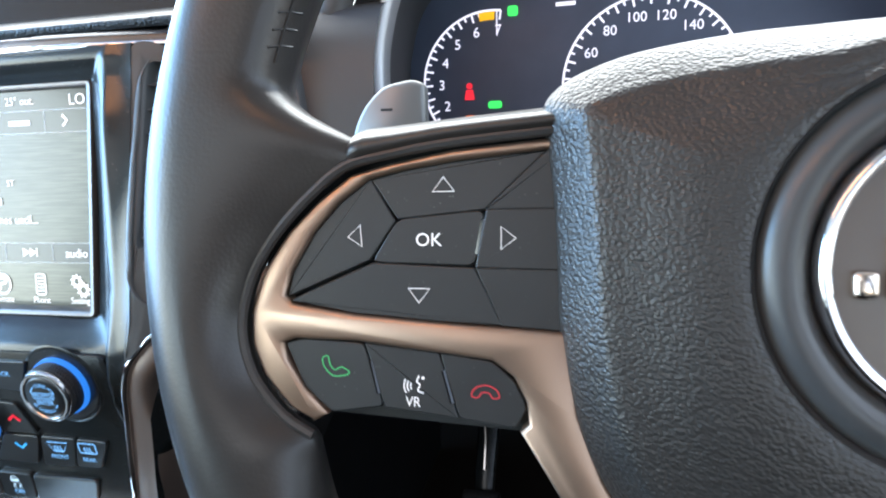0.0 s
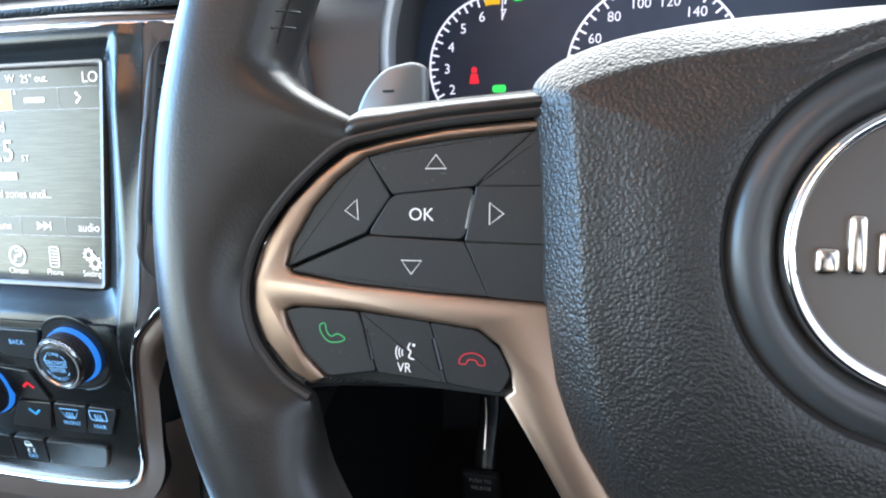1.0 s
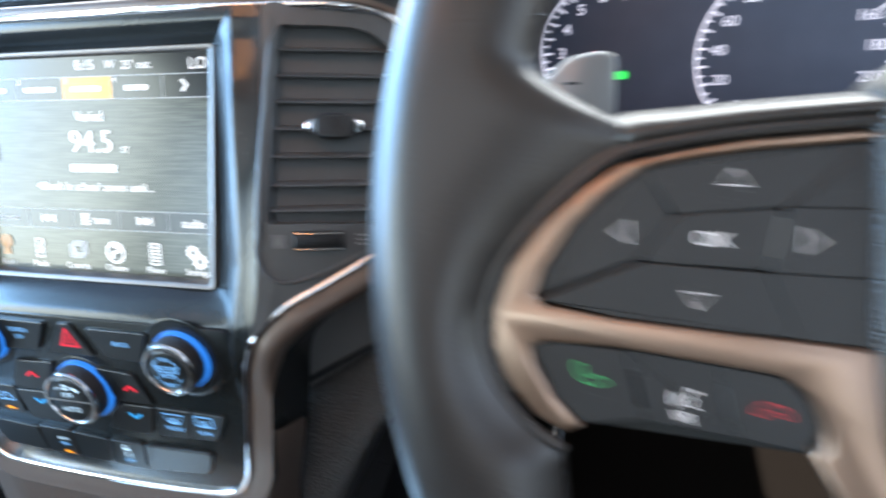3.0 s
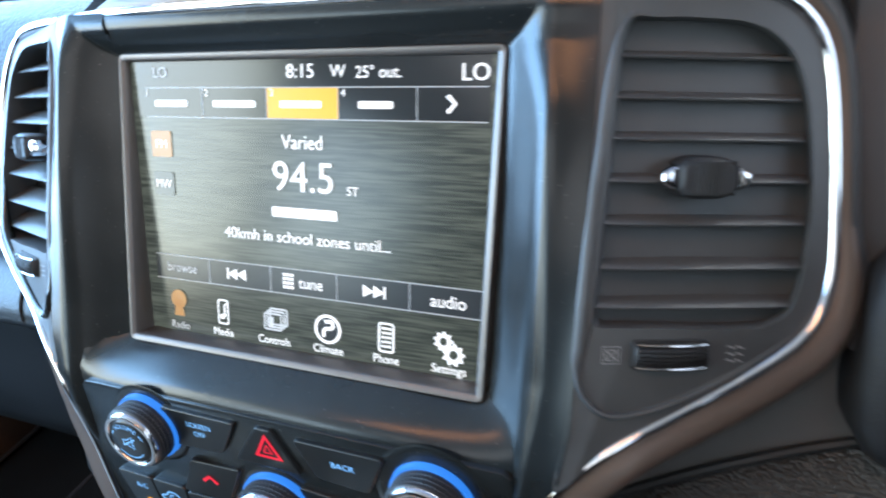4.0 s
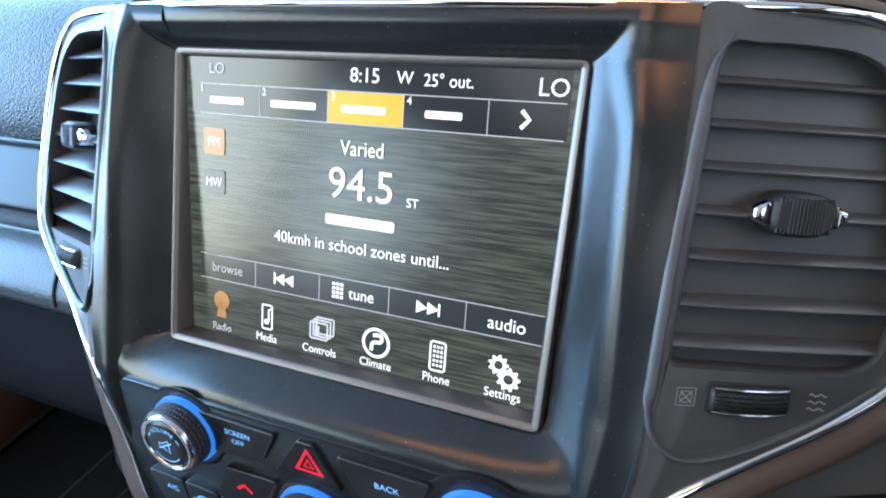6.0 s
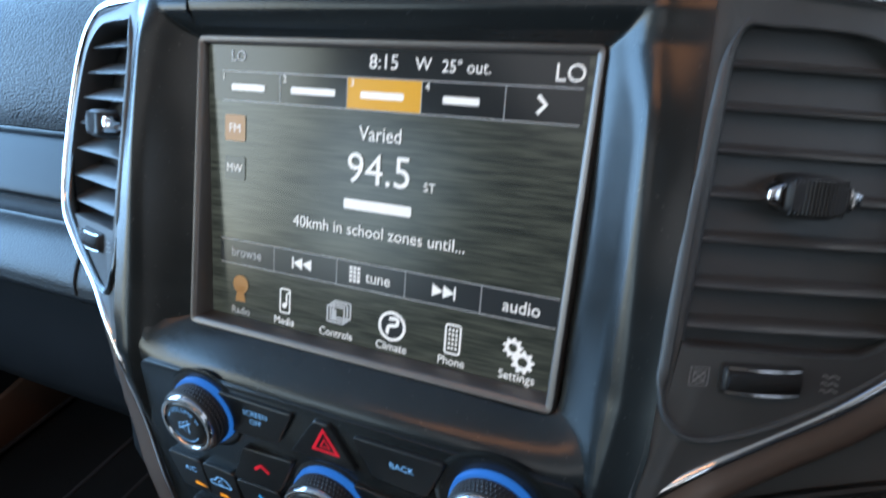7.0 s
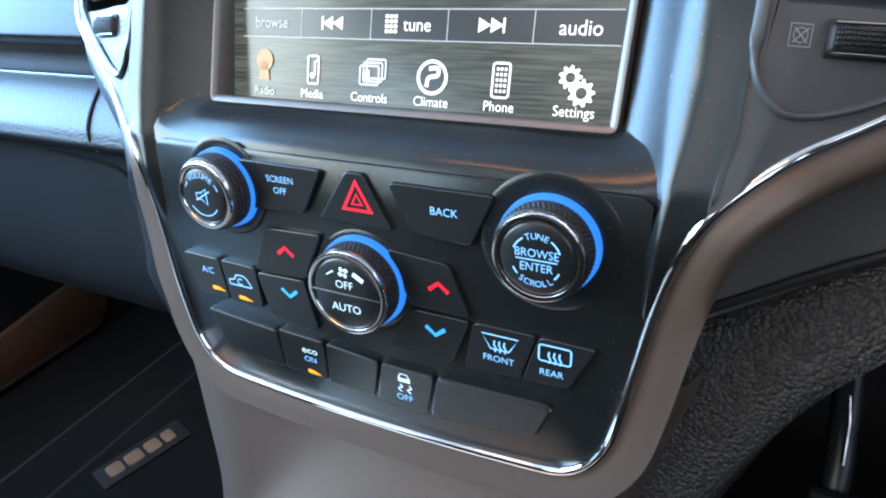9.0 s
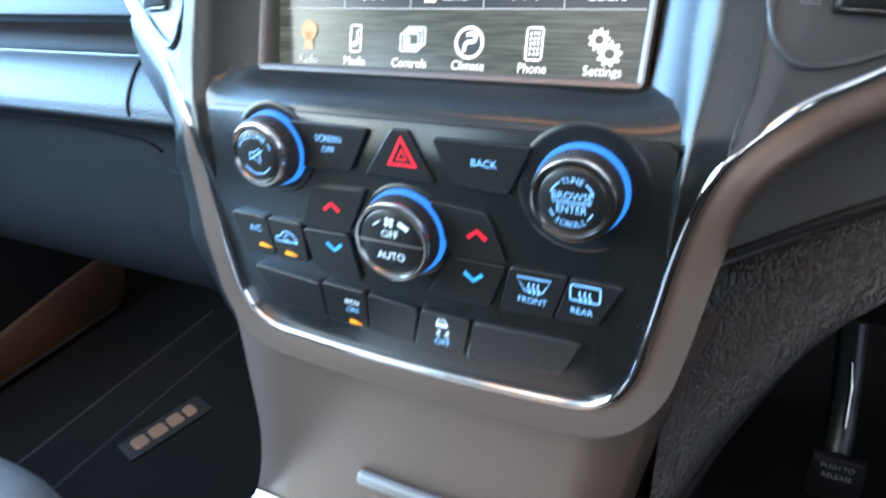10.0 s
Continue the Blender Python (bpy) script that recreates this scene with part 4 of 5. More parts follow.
mark("recirculate_icon", merge(strip2(car, 0.7, 2.4), strip2([(-75.5, lv(-148.6)), (-62.5, lv(-148.6))], 0.7, 2.42), strip2(circle2(-69, lv(-146.6), 1.5, 8, 40, 320), 0.6, 2.44)), "blue_print", b)
mark("indicator", flat_shape(leaf(-71.5, lv(-155.6), -63.5, lv(-153.8)), 2.4), "amber_lit", b)
b = key("button", [(47.5, -140.3), (72.8, -140.3), (66.6, -160), (43.2, -161)])
fan = [(51, lv(-143.6)), (65.6, lv(-143.6)), (62, lv(-149.5)), (54.6, lv(-149.5))]
heat = lambda c0, z0: [strip2(smooth_line([(c0 + d, lv(z0 - 4)), (c0 + d + 0.5, lv(z0 - 2.4)), (c0 + d - 0.3, lv(z0 - 1)), (c0 + d, lv(z0 + 0.8))], 3), 0.7, 2.45) for d in (-2, 0, 2)]
mark("demist_icon", merge(strip2(fan, 0.7, 2.4, True), *heat(58.3, -146.6)), "blue_print", b)
mark("text", lettering("FRONT", 2.7, 57.8, lv(-153.6), 2.4), "blue_print", b)
b = key("button", [(73.4, -140.3), (94.6, -140.6), (85.2, -159.5), (67.2, -160)])
mark("demist_icon", merge(strip2(rounded(box2(73.6, lv(-149.4), 85.6, lv(-142.8)), 1.2), 0.7, 2.4, True), *heat(79.6, -146)), "blue_print", b)
mark("text", lettering("REAR", 2.7, 78.6, lv(-154), 2.4), "blue_print", b)
b = key("blank_button", [(-93, -164), (-51.6, -167.6), (-51.8, -188.5), (-85, -186)], up=3.0, bevel=0.8, at=ROW)
b = key("button", [(-50.8, -166), (-25.2, -167), (-27, -189), (-51, -188)], up=3.0, bevel=0.7, at=ROW)
mark("text", lettering("eco", 3.8, -34, lv(-173.6), 3.2, 1.1), "white_blue", b, ROW)
mark("text", lettering("ON", 3.0, -34.5, lv(-178.8), 3.2), "blue_print", b, ROW)
mark("indicator", flat_shape(leaf(-37.5, lv(-187), -30, lv(-185)), 3.2), "amber_lit", b, ROW)
b = key("blank_button", [(-24.4, -167.3), (3.2, -169.6), (-1.8, -190.3), (-26.3, -189.2)], up=3.0, bevel=0.7, at=ROW)
b = key("button", [(4.2, -169.6), (29.8, -169.6), (24.8, -191.2), (-0.6, -190.4)], up=3.0, bevel=0.7, at=ROW)
skid = [strip2(smooth_line([(15 + d, lv(-178)), (15 + d + 1.0, lv(-179.3)), (15 + d - 1.0, lv(-180.6)), (15 + d + 0.6, lv(-182))], 3), 0.7, 3.2) for d in (-2.2, 2.2)]
mark("skid_icon", merge(flat_shape([(12.2, lv(-176.6)), (17.8, lv(-176.6)), (18, lv(-174.6)), (12, lv(-174.6))], 3.2), strip2([(12.4, lv(-174.6)), (13.4, lv(-172.4)), (16.6, lv(-172.4)), (17.6, lv(-174.6))], 0.6, 3.22), *skid), "white_blue", b, ROW)
mark("text", lettering("OFF", 3.2, 14.4, lv(-185), 3.2), "blue_print", b, ROW)
b = key("blank_button", [(30.8, -169.5), (80.5, -168.5), (73, -187.5), (25.8, -191.4)], r=[3, 5, 6, 3], up=3.4, bevel=1.3, at=ROW)

# ---- steering wheel ----
WHEEL = uvw((448, -151, -16), (1, 0, 0), (0, 0.09, 0.996))
steer = thing("steering_wheel", (448, -120, -200), "black leather steering wheel with thumb buttons and warm silver spokes", "steering wheel")
RC, RV, RW = 186.5, 8.2, -3  # the rim's radius, its centre's height and its depth


# The rim's section by its lift, the degrees above or below the spokes' level: where its inner side ends, how deep, how it falls, and how broad its face is.
LIFT = (-27, -23, -19.4, -16.9, -13.1, -9.8, -6.7, -2.9, 1.0, 4.6, 7.8, 9.7, 11.2, 12.3, 13.8)
INNER = (167, 163, 160, 166.8, 172.4, 174, 173, 168, 160.4, 151.5, 142.7, 136, 143, 157, 167)
DEPTH = (-3, 1, 4, 5, 5, 5, 5, 5, 5, 5, 4, 2, 0, -2, -3)
FALL = (0.4, 0.6, 0.9, 1, 1, 1, 1, 1, 1, 1.0, 1.0, 0.9, 0.75, 0.5, 0.4)
BROAD = (1, 0.6, 0.3, 0.1, 0, 0, 0, 0, 0, 0.1, 0.3, 0.5, 0.7, 0.85, 1)


def rim_shape(lift):
    """The section's figures at a lift, softened over its neighbours."""
    near = [lift + d for d in (-0.8, -0.4, 0, 0.4, 0.8)]
    return [float(np.mean(np.interp(near, LIFT, row))) for row in (INNER, DEPTH, FALL, BROAD)]


def rim_section(a):
    lift = math.degrees(math.atan2(math.sin(a), abs(math.cos(a))))
    inner, deep, fall, broad = rim_shape(lift)
    mid = RC + 2 * (1 - broad)
    wide, top = RC + 18.5 - mid, RW + 16
    row = []
    for j in range(-8, 9):
        b = j * math.pi / 16
        row.append((mid + wide * abs(math.cos(b)) ** 0.95, RW + 16 * math.copysign(abs(math.sin(b)) ** 0.9, b)))
    power = 2 + 0.5 * broad
    for j in range(1, 15):
        t = 1 - (1 - j / 14) ** 1.5
        row.append((mid - (mid - inner) * t, deep + (top - deep) * (1 - t ** power) ** fall))
    row += [(inner + 1, deep - 6), (inner + 6, deep - 11)]
    return [(r * math.cos(a), RV + r * math.sin(a), w) for r, w in row]


def on_rim(a, d, up=0.3):
    """A place on the rim's inner side, d from its crown (0) to its edge (1)."""
    inner, deep, fall, broad = rim_shape(math.degrees(math.atan2(math.sin(a), abs(math.cos(a)))))
    mid, top = RC + 2 * (1 - broad), RW + 16
    r = mid - (mid - inner) * d
    return (r * math.cos(a), RV + r * math.sin(a), deep + (top - deep) * max(0, 1 - d ** (2 + 0.5 * broad)) ** fall + up)


def rim():
    bm = rings([rim_section(2 * math.pi * i / 480) for i in range(481)])
    bmesh.ops.remove_doubles(bm, verts=bm.verts, dist=1e-4)
    bmesh.ops.recalc_face_normals(bm, faces=bm.faces)
    return bm


part("rim", rim(), "leather", steer, at=WHEEL, smooth=80)


LIP = [(-84, 35.4), (-112, 33.2), (-130, 30.4), (-141.4, 27.6), (-151, 20.4), (-160.4, 11), (-168, -0.2), (-171.8, -12), (-171.6, -21.4), (-168, -30.8), (-159.6, -40.2), (-151, -45)]
EDGE = [(-84, 42.8, -4), (-112, 40.8, -4), (-128, 39.4, -4), (-141, 38.2, -3), (-154, 37, -6)]


def arm_skin():
    """The leather over the upper arm, from its top edge down to the trim."""
    lip, edge = smooth_line(LIP[:4] + [(-152, 22)], 5), smooth_line(EDGE, 5)
    loops = [[(u, v, -14) for u, v, w in edge]]
    for k in range(11):
        t = k / 10
        loops.append([(e[0] + (p[0] - e[0]) * t, e[1] + (p[1] - e[1]) * t, e[2] + (5 - e[2]) * t + 4 * t * (1 - t) * 6 - max(0, -138 - e[0]) * 0.9) for e, p in zip(edge, lip)])
    loops.append([(u, v, -8) for u, v in lip])
    return rings(loops, closed=False)


TRIM = [(-84, 33.7), (-112.2, 31.3), (-129.5, 28.1), (-140.2, 25.3), (-149.4, 18.8), (-158.7, 9.9), (-166.3, -0.9), (-169.8, -11.9), (-169.7, -20.8), (-166, -29.6), (-158, -38.2), (-151.2, -41.4), (-147.2, -39.2),
        (-154.4, -32.4), (-159.3, -25), (-160.4, -20.3), (-157, -18.9), (-139.4, -19), (-117.7, -21.1), (-102.3, -22.6), (-96.6, -26.6), (-93.3, -33), (-92.7, -38.6), (-95, -40.5), (-84.6, -57), (-74.3, -74.5), (-58, -100),
        (-44, -96), (-60, -76), (-66, -65), (-74.5, -51.3), (-80.5, -35.4), (-83.5, -14.9), (-114.5, -13.6), (-139.5, -12), (-157.3, -9.6), (-160, -7.2), (-157.8, -0.6), (-151.3, 10), (-144, 18), (-135, 24.3), (-125.9, 26.4), (-112.2, 28.5), (-84, 31.1)]
PADS = {
    "up_button": [(-134.2, 23.9), (-125.9, 25.9), (-112.2, 28), (-89, 30.4), (-104.4, 16.2), (-127.4, 13.9)],
    "left_button": [(-135.1, 23.9), (-128.6, 13.1), (-135.6, 2.9), (-159, -7.2), (-157.2, -0.8), (-150.8, 9.8), (-143.5, 17.7)],
    "ok_button": [(-127.4, 13.2), (-104.6, 15.4), (-107.1, 1.7), (-134.3, 2.4)],
    "right_button": [(-103.5, 15.6), (-84, 15.8), (-84, 0.9), (-106.3, 1.3)],
    "blank_pad": [(-88.2, 30.4), (-84, 30.6), (-84, 16.3), (-103.6, 16.1)],
    "lower_pad": [(-106.2, 0.7), (-84, 0.3), (-84, -14.4), (-99.6, -13.6)],
    "down_button": [(-134.5, 1.6), (-107.2, 0.6), (-100.4, -13.4), (-114.5, -13.0), (-139.5, -11.4), (-158.2, -8.6)],
    "call_button": [(-159.7, -20.6), (-154.4, -19.4), (-137.6, -20), (-132.2, -36.2), (-146.5, -38.6), (-154.2, -32.2)],
    "voice_button": [(-136.4, -20), (-116.7, -21.8), (-111.6, -38), (-131, -36.4)],
    "hang_up_button": [(-115.6, -21.9), (-102.4, -23.4), (-96.8, -28.2), (-93.8, -34.6), (-96.2, -39.6), (-110.6, -38.1)],
}


def tri_mark(cu, cv, a, name, parent):
    p = [(cu + r * math.cos(radians(a + d)), cv + r * math.sin(radians(a + d))) for d, r in ((0, 1.8), (124, 3.5), (236, 3.5))]
    part(name, strip2(p, 0.34, 3.1, True), "white_print", parent, at=WHEEL, smooth=0)


for s in (-1, 1):
    f = WHEEL @ Matrix.Diagonal((-s, 1, 1, 1))
    part("spoke_leather", arm_skin(), "leather", steer, at=f, smooth=60)
    part("spoke_trim", plate(TRIM, -6, 4.2, 1.1), "taupe_lit", steer, "satin warm silver spoke trim", at=f, smooth=60)
    part("piping", tube([(u, v, 5.0) for u, v in smooth_line(LIP, 4)], 1.5, n=8), "leather_smooth", steer, at=f)
    part("spoke_back", plate([(-168, 20), (-125, 32), (-80, 38), (-60, -60), (-90, -42), (-150, -40), (-168, -25)], -14, -1.5, 0.5), "cavity", steer, at=f)
    for name, pts in PADS.items():
        b = part(name, plate(rounded(shrink(pts, -0.38), [2.6 if name == "ok_button" else 1.4 if name in ("call_button", "hang_up_button") else 0.5] * len(pts), 3), -4, 2.7 if name != "right_button" else 2.9, 0.4), "pad_black", steer, at=f, smooth=20)
        if s > 0:
            continue
        if name == "up_button":
            tri_mark(-115, 22.6, 90, "arrow_mark", b)
        elif name == "left_button":
            tri_mark(-139.6, 9, 185, "arrow_mark", b)
        elif name == "right_button":
            tri_mark(-98, 8.6, 0, "arrow_mark", b)
        elif name == "down_button":
            tri_mark(-121.6, -6.6, 270, "arrow_mark", b)
        elif name == "ok_button":
            part("text", lettering("OK", 3.4, -119, 8.2, 3.0), "white_print", b, at=WHEEL, smooth=0)
        elif name == "voice_button":
            part("text", lettering("VR", 2.6, -123.3, -34.6, 3.0, 0.9), "white_print", b, at=WHEEL, smooth=0)
            wave = [strip2(circle2(-122.4, -30.4, r, 6, 150, 215), 0.35, 3.0) for r in (1.6, 2.5, 3.4)]
            face = strip2(smooth_line([(-121.6, -27.6), (-122.3, -29.2), (-121.4, -30), (-122, -31.6), (-120.4, -32.2)], 3), 0.4, 3.0)
            part("voice_mark", merge(*wave, face, flat_shape(circle2(-120.6, -28.2, 0.45, 8), 3.0)), "white_print", b, at=WHEEL, smooth=0)
        elif name == "call_button":
            hs = smooth_line([(-149, -24.2), (-148.4, -26.6), (-146, -28.8), (-142.6, -28.6), (-141.2, -27.6), (-143.4, -26.4), (-145.4, -27.2), (-146.8, -25.8), (-147.4, -23.6)], 3, True)
            part("handset_mark", strip2(hs, 0.34, 3.0, True), "green_print", b, at=WHEEL, smooth=0)
        elif name == "hang_up_button":
            hs = smooth_line([(-107.6, -32.2), (-106.8, -30.2), (-104, -29.2), (-101.2, -30.2), (-100.4, -32.2), (-102.2, -32.4), (-103, -31.2), (-105, -31.2), (-105.8, -32.4)], 3, True)
            part("handset_mark", strip2(hs, 0.34, 3.0, True), "red_print", b, at=WHEEL, smooth=0)
    for u0, v0, u1, v1 in ((-104.6, 13.5, -106.2, 4.5), (-135.2, -24.5, -133, -33), (-115.2, -26, -112.8, -34.5)):
        part("rocker_rib", tube([(u0, v0, 2.2), (u1, v1, 2.2)], 0.8, n=8), "gloss_black", steer, at=f)

HUB = [(0, 57.4), (-27, 57), (-46, 56.2), (-66, 53.6), (-78.4, 50), (-85.8, 46), (-89.6, 40.7), (-88.4, 31), (-87, 18.5), (-86, 0.5), (-85.4, -13), (-82.9, -29.7), (-78.7, -44.6), (-71.5, -57.6), (-64.5, -67.8), (-50, -82), (-26, -90), (0, -92)]
hub_loop = smooth_line(HUB + [(-u, v) for u, v in reversed(HUB[1:-1])], 5, True)


BU, BV = -2.0, 2.3


def hub():
    inset = shrink(hub_loop, 14)
    n = len(inset)
    for _ in range(60):
        inset = [tuple((inset[i - 1][k] + 2 * inset[i][k] + inset[(i + 1) % n][k]) / 4 for k in (0, 1)) for i in range(n)]
    for i, (u, v) in enumerate(inset):
        far = math.hypot(u - BU, v - BV)
        if far < 47:
            inset[i] = (BU + (u - BU) * 47 / far, BV + (v - BV) * 47 / far)
    gap = [math.hypot(u - BU, v - BV) - 43.2 for u, v in inset]
    lift = [4.6 * min(1, max(0, 1 - g / 24)) for g in gap]
    loops = []
    for d, w in ((0, -12), (0, 2), (0.5, 3.8), (1.4, 5.2), (5.2, 9.3), (9.2, 13.4), (10, 14.1), (11.2, 14.6), (14, 15.2)):
        loops.append([(a[0] + (b[0] - a[0]) * d / 14, a[1] + (b[1] - a[1]) * d / 14, w + k * max(0, w - 2) / 13.2) for a, b, k in zip(hub_loop, inset, lift)])
    last = loops[-1]
    for t, w in ((0.12, 15.9), (0.28, 17.3), (0.5, 19.2), (0.8, 20.9), (0.95, 21), (1.0, 20.4)):
        row = []
        for (u, v, edge), k in zip(last, lift):
            a = math.atan2(v - BV, u - BU)
            row.append((u + (BU + 43.2 * math.cos(a) - u) * t, v + (BV + 43.2 * math.sin(a) - v) * t, w + (1 - t) ** 2 * k))
        loops.append(row)
    return rings(loops)


cover = part("airbag_cover", hub(), "grain", steer, "grained black airbag cover", at=WHEEL, smooth=60)
part("groove_ring", lathe([(43.4, 20.8), (42.4, 18.6), (41.6, 19.6), (40.4, 21), (38.6, 22.3), (36.6, 22.6), (34.6, 21.6), (33, 19.8), (31.6, 17)], 96, BU, BV), "ring_satin", cover, at=WHEEL, smooth=60)
badge = part("badge", lathe([(29, 19.4), (28.2, 20.3), (13, 20.9), (0.5, 21.1)], 72, BU, BV), "badge_disc", steer, "brown metallic badge with chrome bars", at=WHEEL)
part("badge_ring", lathe([(31.8, 17), (31.5, 20), (30.9, 21.5), (30.2, 21.9), (29, 21.5), (28.2, 20.5), (28, 19)], 96, BU, BV), "chrome", badge, "chrome ring", at=WHEEL, smooth=60)
for u0, v0, u1, v1 in ((-27, -3.4, -22.4, 2.4), (-21, -3.4, -17.4, 9.4), (-15.4, -3.4, -6, 6), (-4, -3.4, 5.4, 6), (7.4, -7, 17, 6)):
    part("badge_bar", plate(rounded(box2(u0, v0, u1, v1), 1.4), 20, 22.6, 0.9), "warm_chrome", badge, at=WHEEL)
part("embossed_bar", plate(rounded(box2(-7, -66, 12, -62.6), 1), 20, 22.5, 0.5), "grain", cover, at=WHEEL)
part("embossed_bar", plate(rounded(box2(-4, -58, 14, -52.5), 1), 20, 22.5, 0.5), "grain", cover, at=WHEEL)
# Seam and cross stitches where the leather is sewn, on the inner side of the rim.
for s in (-1, 1):
    line = [(math.pi if s < 0 else 0) - s * -radians(16.5 + i * 1.6) for i in range(16)]
    part("seam", tube([on_rim(a, 0.93) for a in line], 0.5, n=6), "cavity", steer, at=WHEEL)
    for a in line[1:-1]:
        part("stitch", tube([on_rim(a + radians(0.5), 0.84, 0.1), on_rim(a, 0.93, 0.2), on_rim(a - radians(0.4), 0.99, 0.1)], 0.38, n=6), "leather_smooth", steer, at=WHEEL)

paddle = thing("shift_paddle", (290, -60, 15), "satin silver gear shift paddle behind the steering wheel", "shift paddle")
part("blade", plate(rounded([(270, 8), (304.5, 8), (304.5, 46), (299, 48), (287, 46), (279, 39), (274, 30)], [2, 2, 3, 3, 4, 5, 4]), 56, 62, 2.0), "paddle_grey", paddle, at=FLAT)
part("minus_mark", flat_shape(box2(286, 35.6, 291, 36.6), 62.2), "cavity", paddle, at=FLAT)

# ---- instrument cluster ----
cluster = thing("instrument_cluster", (350, 130, 0), "dark instrument cluster with lit white dials and warning lights", "instruments")
CY = 130
GAUGE = uvw((0, CY, 0), (1, 0, 0), (0, 0, 1))
part("face", plate(rounded(box2(230, 5, 560, 150), 20), -4, 0, 0.5), "gauge_face", cluster, at=GAUGE)


def dial(cu, cv, r, a0, a1, steps, numbers, big, name):
    ring = part(name, strip2(circle2(cu, cv, r, 60, a0, a1), 1.5, 0.8), "gauge_white", cluster, at=GAUGE, smooth=0)
    ticks = []
    for i in range(steps + 1):
        a = radians(a0 + (a1 - a0) * i / steps)
        k = 6 if i % 2 == 0 else 3.4
        ticks.append(strip2([(cu + (r - k) * math.cos(a), cv + (r - k) * math.sin(a)), (cu + r * math.cos(a), cv + r * math.sin(a))], 1.3, 0.7))
    part("scale", merge(*ticks), "gauge_white", ring, at=GAUGE, smooth=0)
    for i, s in enumerate(numbers):
        a = radians(a0 + (a1 - a0) * i / (len(numbers) - 1))
        part("number", lettering(s, big, cu + (r - 12.5) * math.cos(a), cv + (r - 12.5) * math.sin(a), 0.8), "gauge_white", ring, at=GAUGE, smooth=0)
    return ring


tach = dial(301, 73, 47, 257, 81, 28, "01234567", 6.6, "tachometer")
dial(405.5, 66, 55.8, 222, -42, 44, ("0", "20", "40", "60", "80", "100", "120", "140", "160", "180", "200", "220"), 6.2, "speedometer")
part("redline", strip2(circle2(301, 73, 43.5, 8, 100, 86), 5.5, 0.9), "amber_tab", tach, at=GAUGE, smooth=0)
part("edge", strip2([(305.6, 103), (305.6, 119)], 0.8, 0.85), "gauge_white", tach, at=GAUGE, smooth=0)
part("needle", flat_shape([(289, 48.5), (291.5, 46), (275, 28.5), (272.5, 31)], 2.2), "amber_lit", tach, at=GAUGE, smooth=0)
part("belt_light", merge(flat_shape(circle2(286, 70.4, 2.2, 12), 1), flat_shape(rounded([(282.4, 61), (289.6, 61), (288.4, 68), (283.6, 68)], 1), 1)), "red_lit", cluster, at=GAUGE, smooth=0)
part("warning_light", flat_shape(rounded(box2(299, 54.5, 308.5, 59.5), 2), 1), "green_lit", cluster, at=GAUGE, smooth=0)
part("warning_light", flat_shape(rounded(box2(313, 115, 320, 121.8), 2), 1), "green_lit", cluster, at=GAUGE, smooth=0)
part("warning_light", flat_shape(rounded(box2(519, 118, 526, 124), 2), 1), "red_amber", cluster, at=GAUGE, smooth=0)
part("warning_light", flat_shape(rounded(box2(283, 48, 289, 50.5), 1), 1), "red_amber", cluster, at=GAUGE, smooth=0)
part("text_bar", flat_shape(box2(345, 119, 358, 121.5), 1), "gauge_white", cluster, at=GAUGE, smooth=0)
hood_pts = [(330, 8), (268, 12), (249, 28), (242, 60), (244, 95), (258, 130), (300, 160), (430, 168), (520, 150), (560, 100), (560, 50), (530, 15)]
hp = smooth_line(hood_pts, 5, True)
mid = (400, 80)


def grown(k, w):
    return [(mid[0] + (u - mid[0]) * k, mid[1] + (v - mid[1]) * k, w) for u, v in hp]


part("bowl", rings([grown(0.99, 0.5), grown(0.98, 40), grown(0.966, 60)]), "hood_grey", cluster, at=GAUGE, smooth=60, flip=True)
part("bright_ring", rings([grown(0.965, 58), grown(0.97, 65), grown(0.985, 69), grown(1.01, 69.5), grown(1.025, 66), grown(1.03, 58)]), "hood_ring", cluster, "satin silver ring", at=GAUGE, smooth=60)
part("inner_hood", rings([grown(1.03, 60), grown(1.06, 56), grown(1.10, 60), grown(1.115, 70)]), "trim_dark", cluster, at=GAUGE, smooth=60)
part("hood", rings([grown(1.115, 72), grown(1.13, 78), grown(1.17, 82), grown(1.24, 80), grown(1.36, 60), grown(1.5, 20), grown(1.6, -30)]), "hood_grey", cluster, at=GAUGE, smooth=60)

# ---- column, stalk and switches ----
column = thing("steering_column", (448, 0, -120), "black plastic steering column shroud", "steering column")
part("shroud", rings([[(448 + a * math.cos(t), y, -20 + b * math.sin(t)) for t in [i * math.pi / 12 for i in range(24)]] for a, b, y in ((40, 40, -138), (62, 52, -120), (70, 58, -60), (75, 62, 60))]), "shroud_black", column, at=XYZ, smooth=60)
stalk = thing("column_stalk", (250, -20, 0), "grey plastic column stalk with a rounded end", "stalk")
part("lever", tube([(240, -30, 10), (320, -5, 0), (400, 10, -10)], 8, n=12), "satin_black", stalk, at=XYZ)
part("knob", plate(rounded([(232.5, -4), (246.5, -4), (251, 27), (229, 29)], 7, 6), 18, 40, 4.5), "stalk_grey", stalk, at=FLAT, smooth=60)
switches = thing("switch_panel", (275, 45, -60), "black switch panel beside the column with lit marks", "switch panel")
SW = uvw((0, 12, 0), (1, 0, 0), (0, 0, 1))
part("panel", plate(rounded(box2(216, -84, 420, 10), 34), -60, 0, 12), "trim_dark", switches, at=SW, smooth=60)
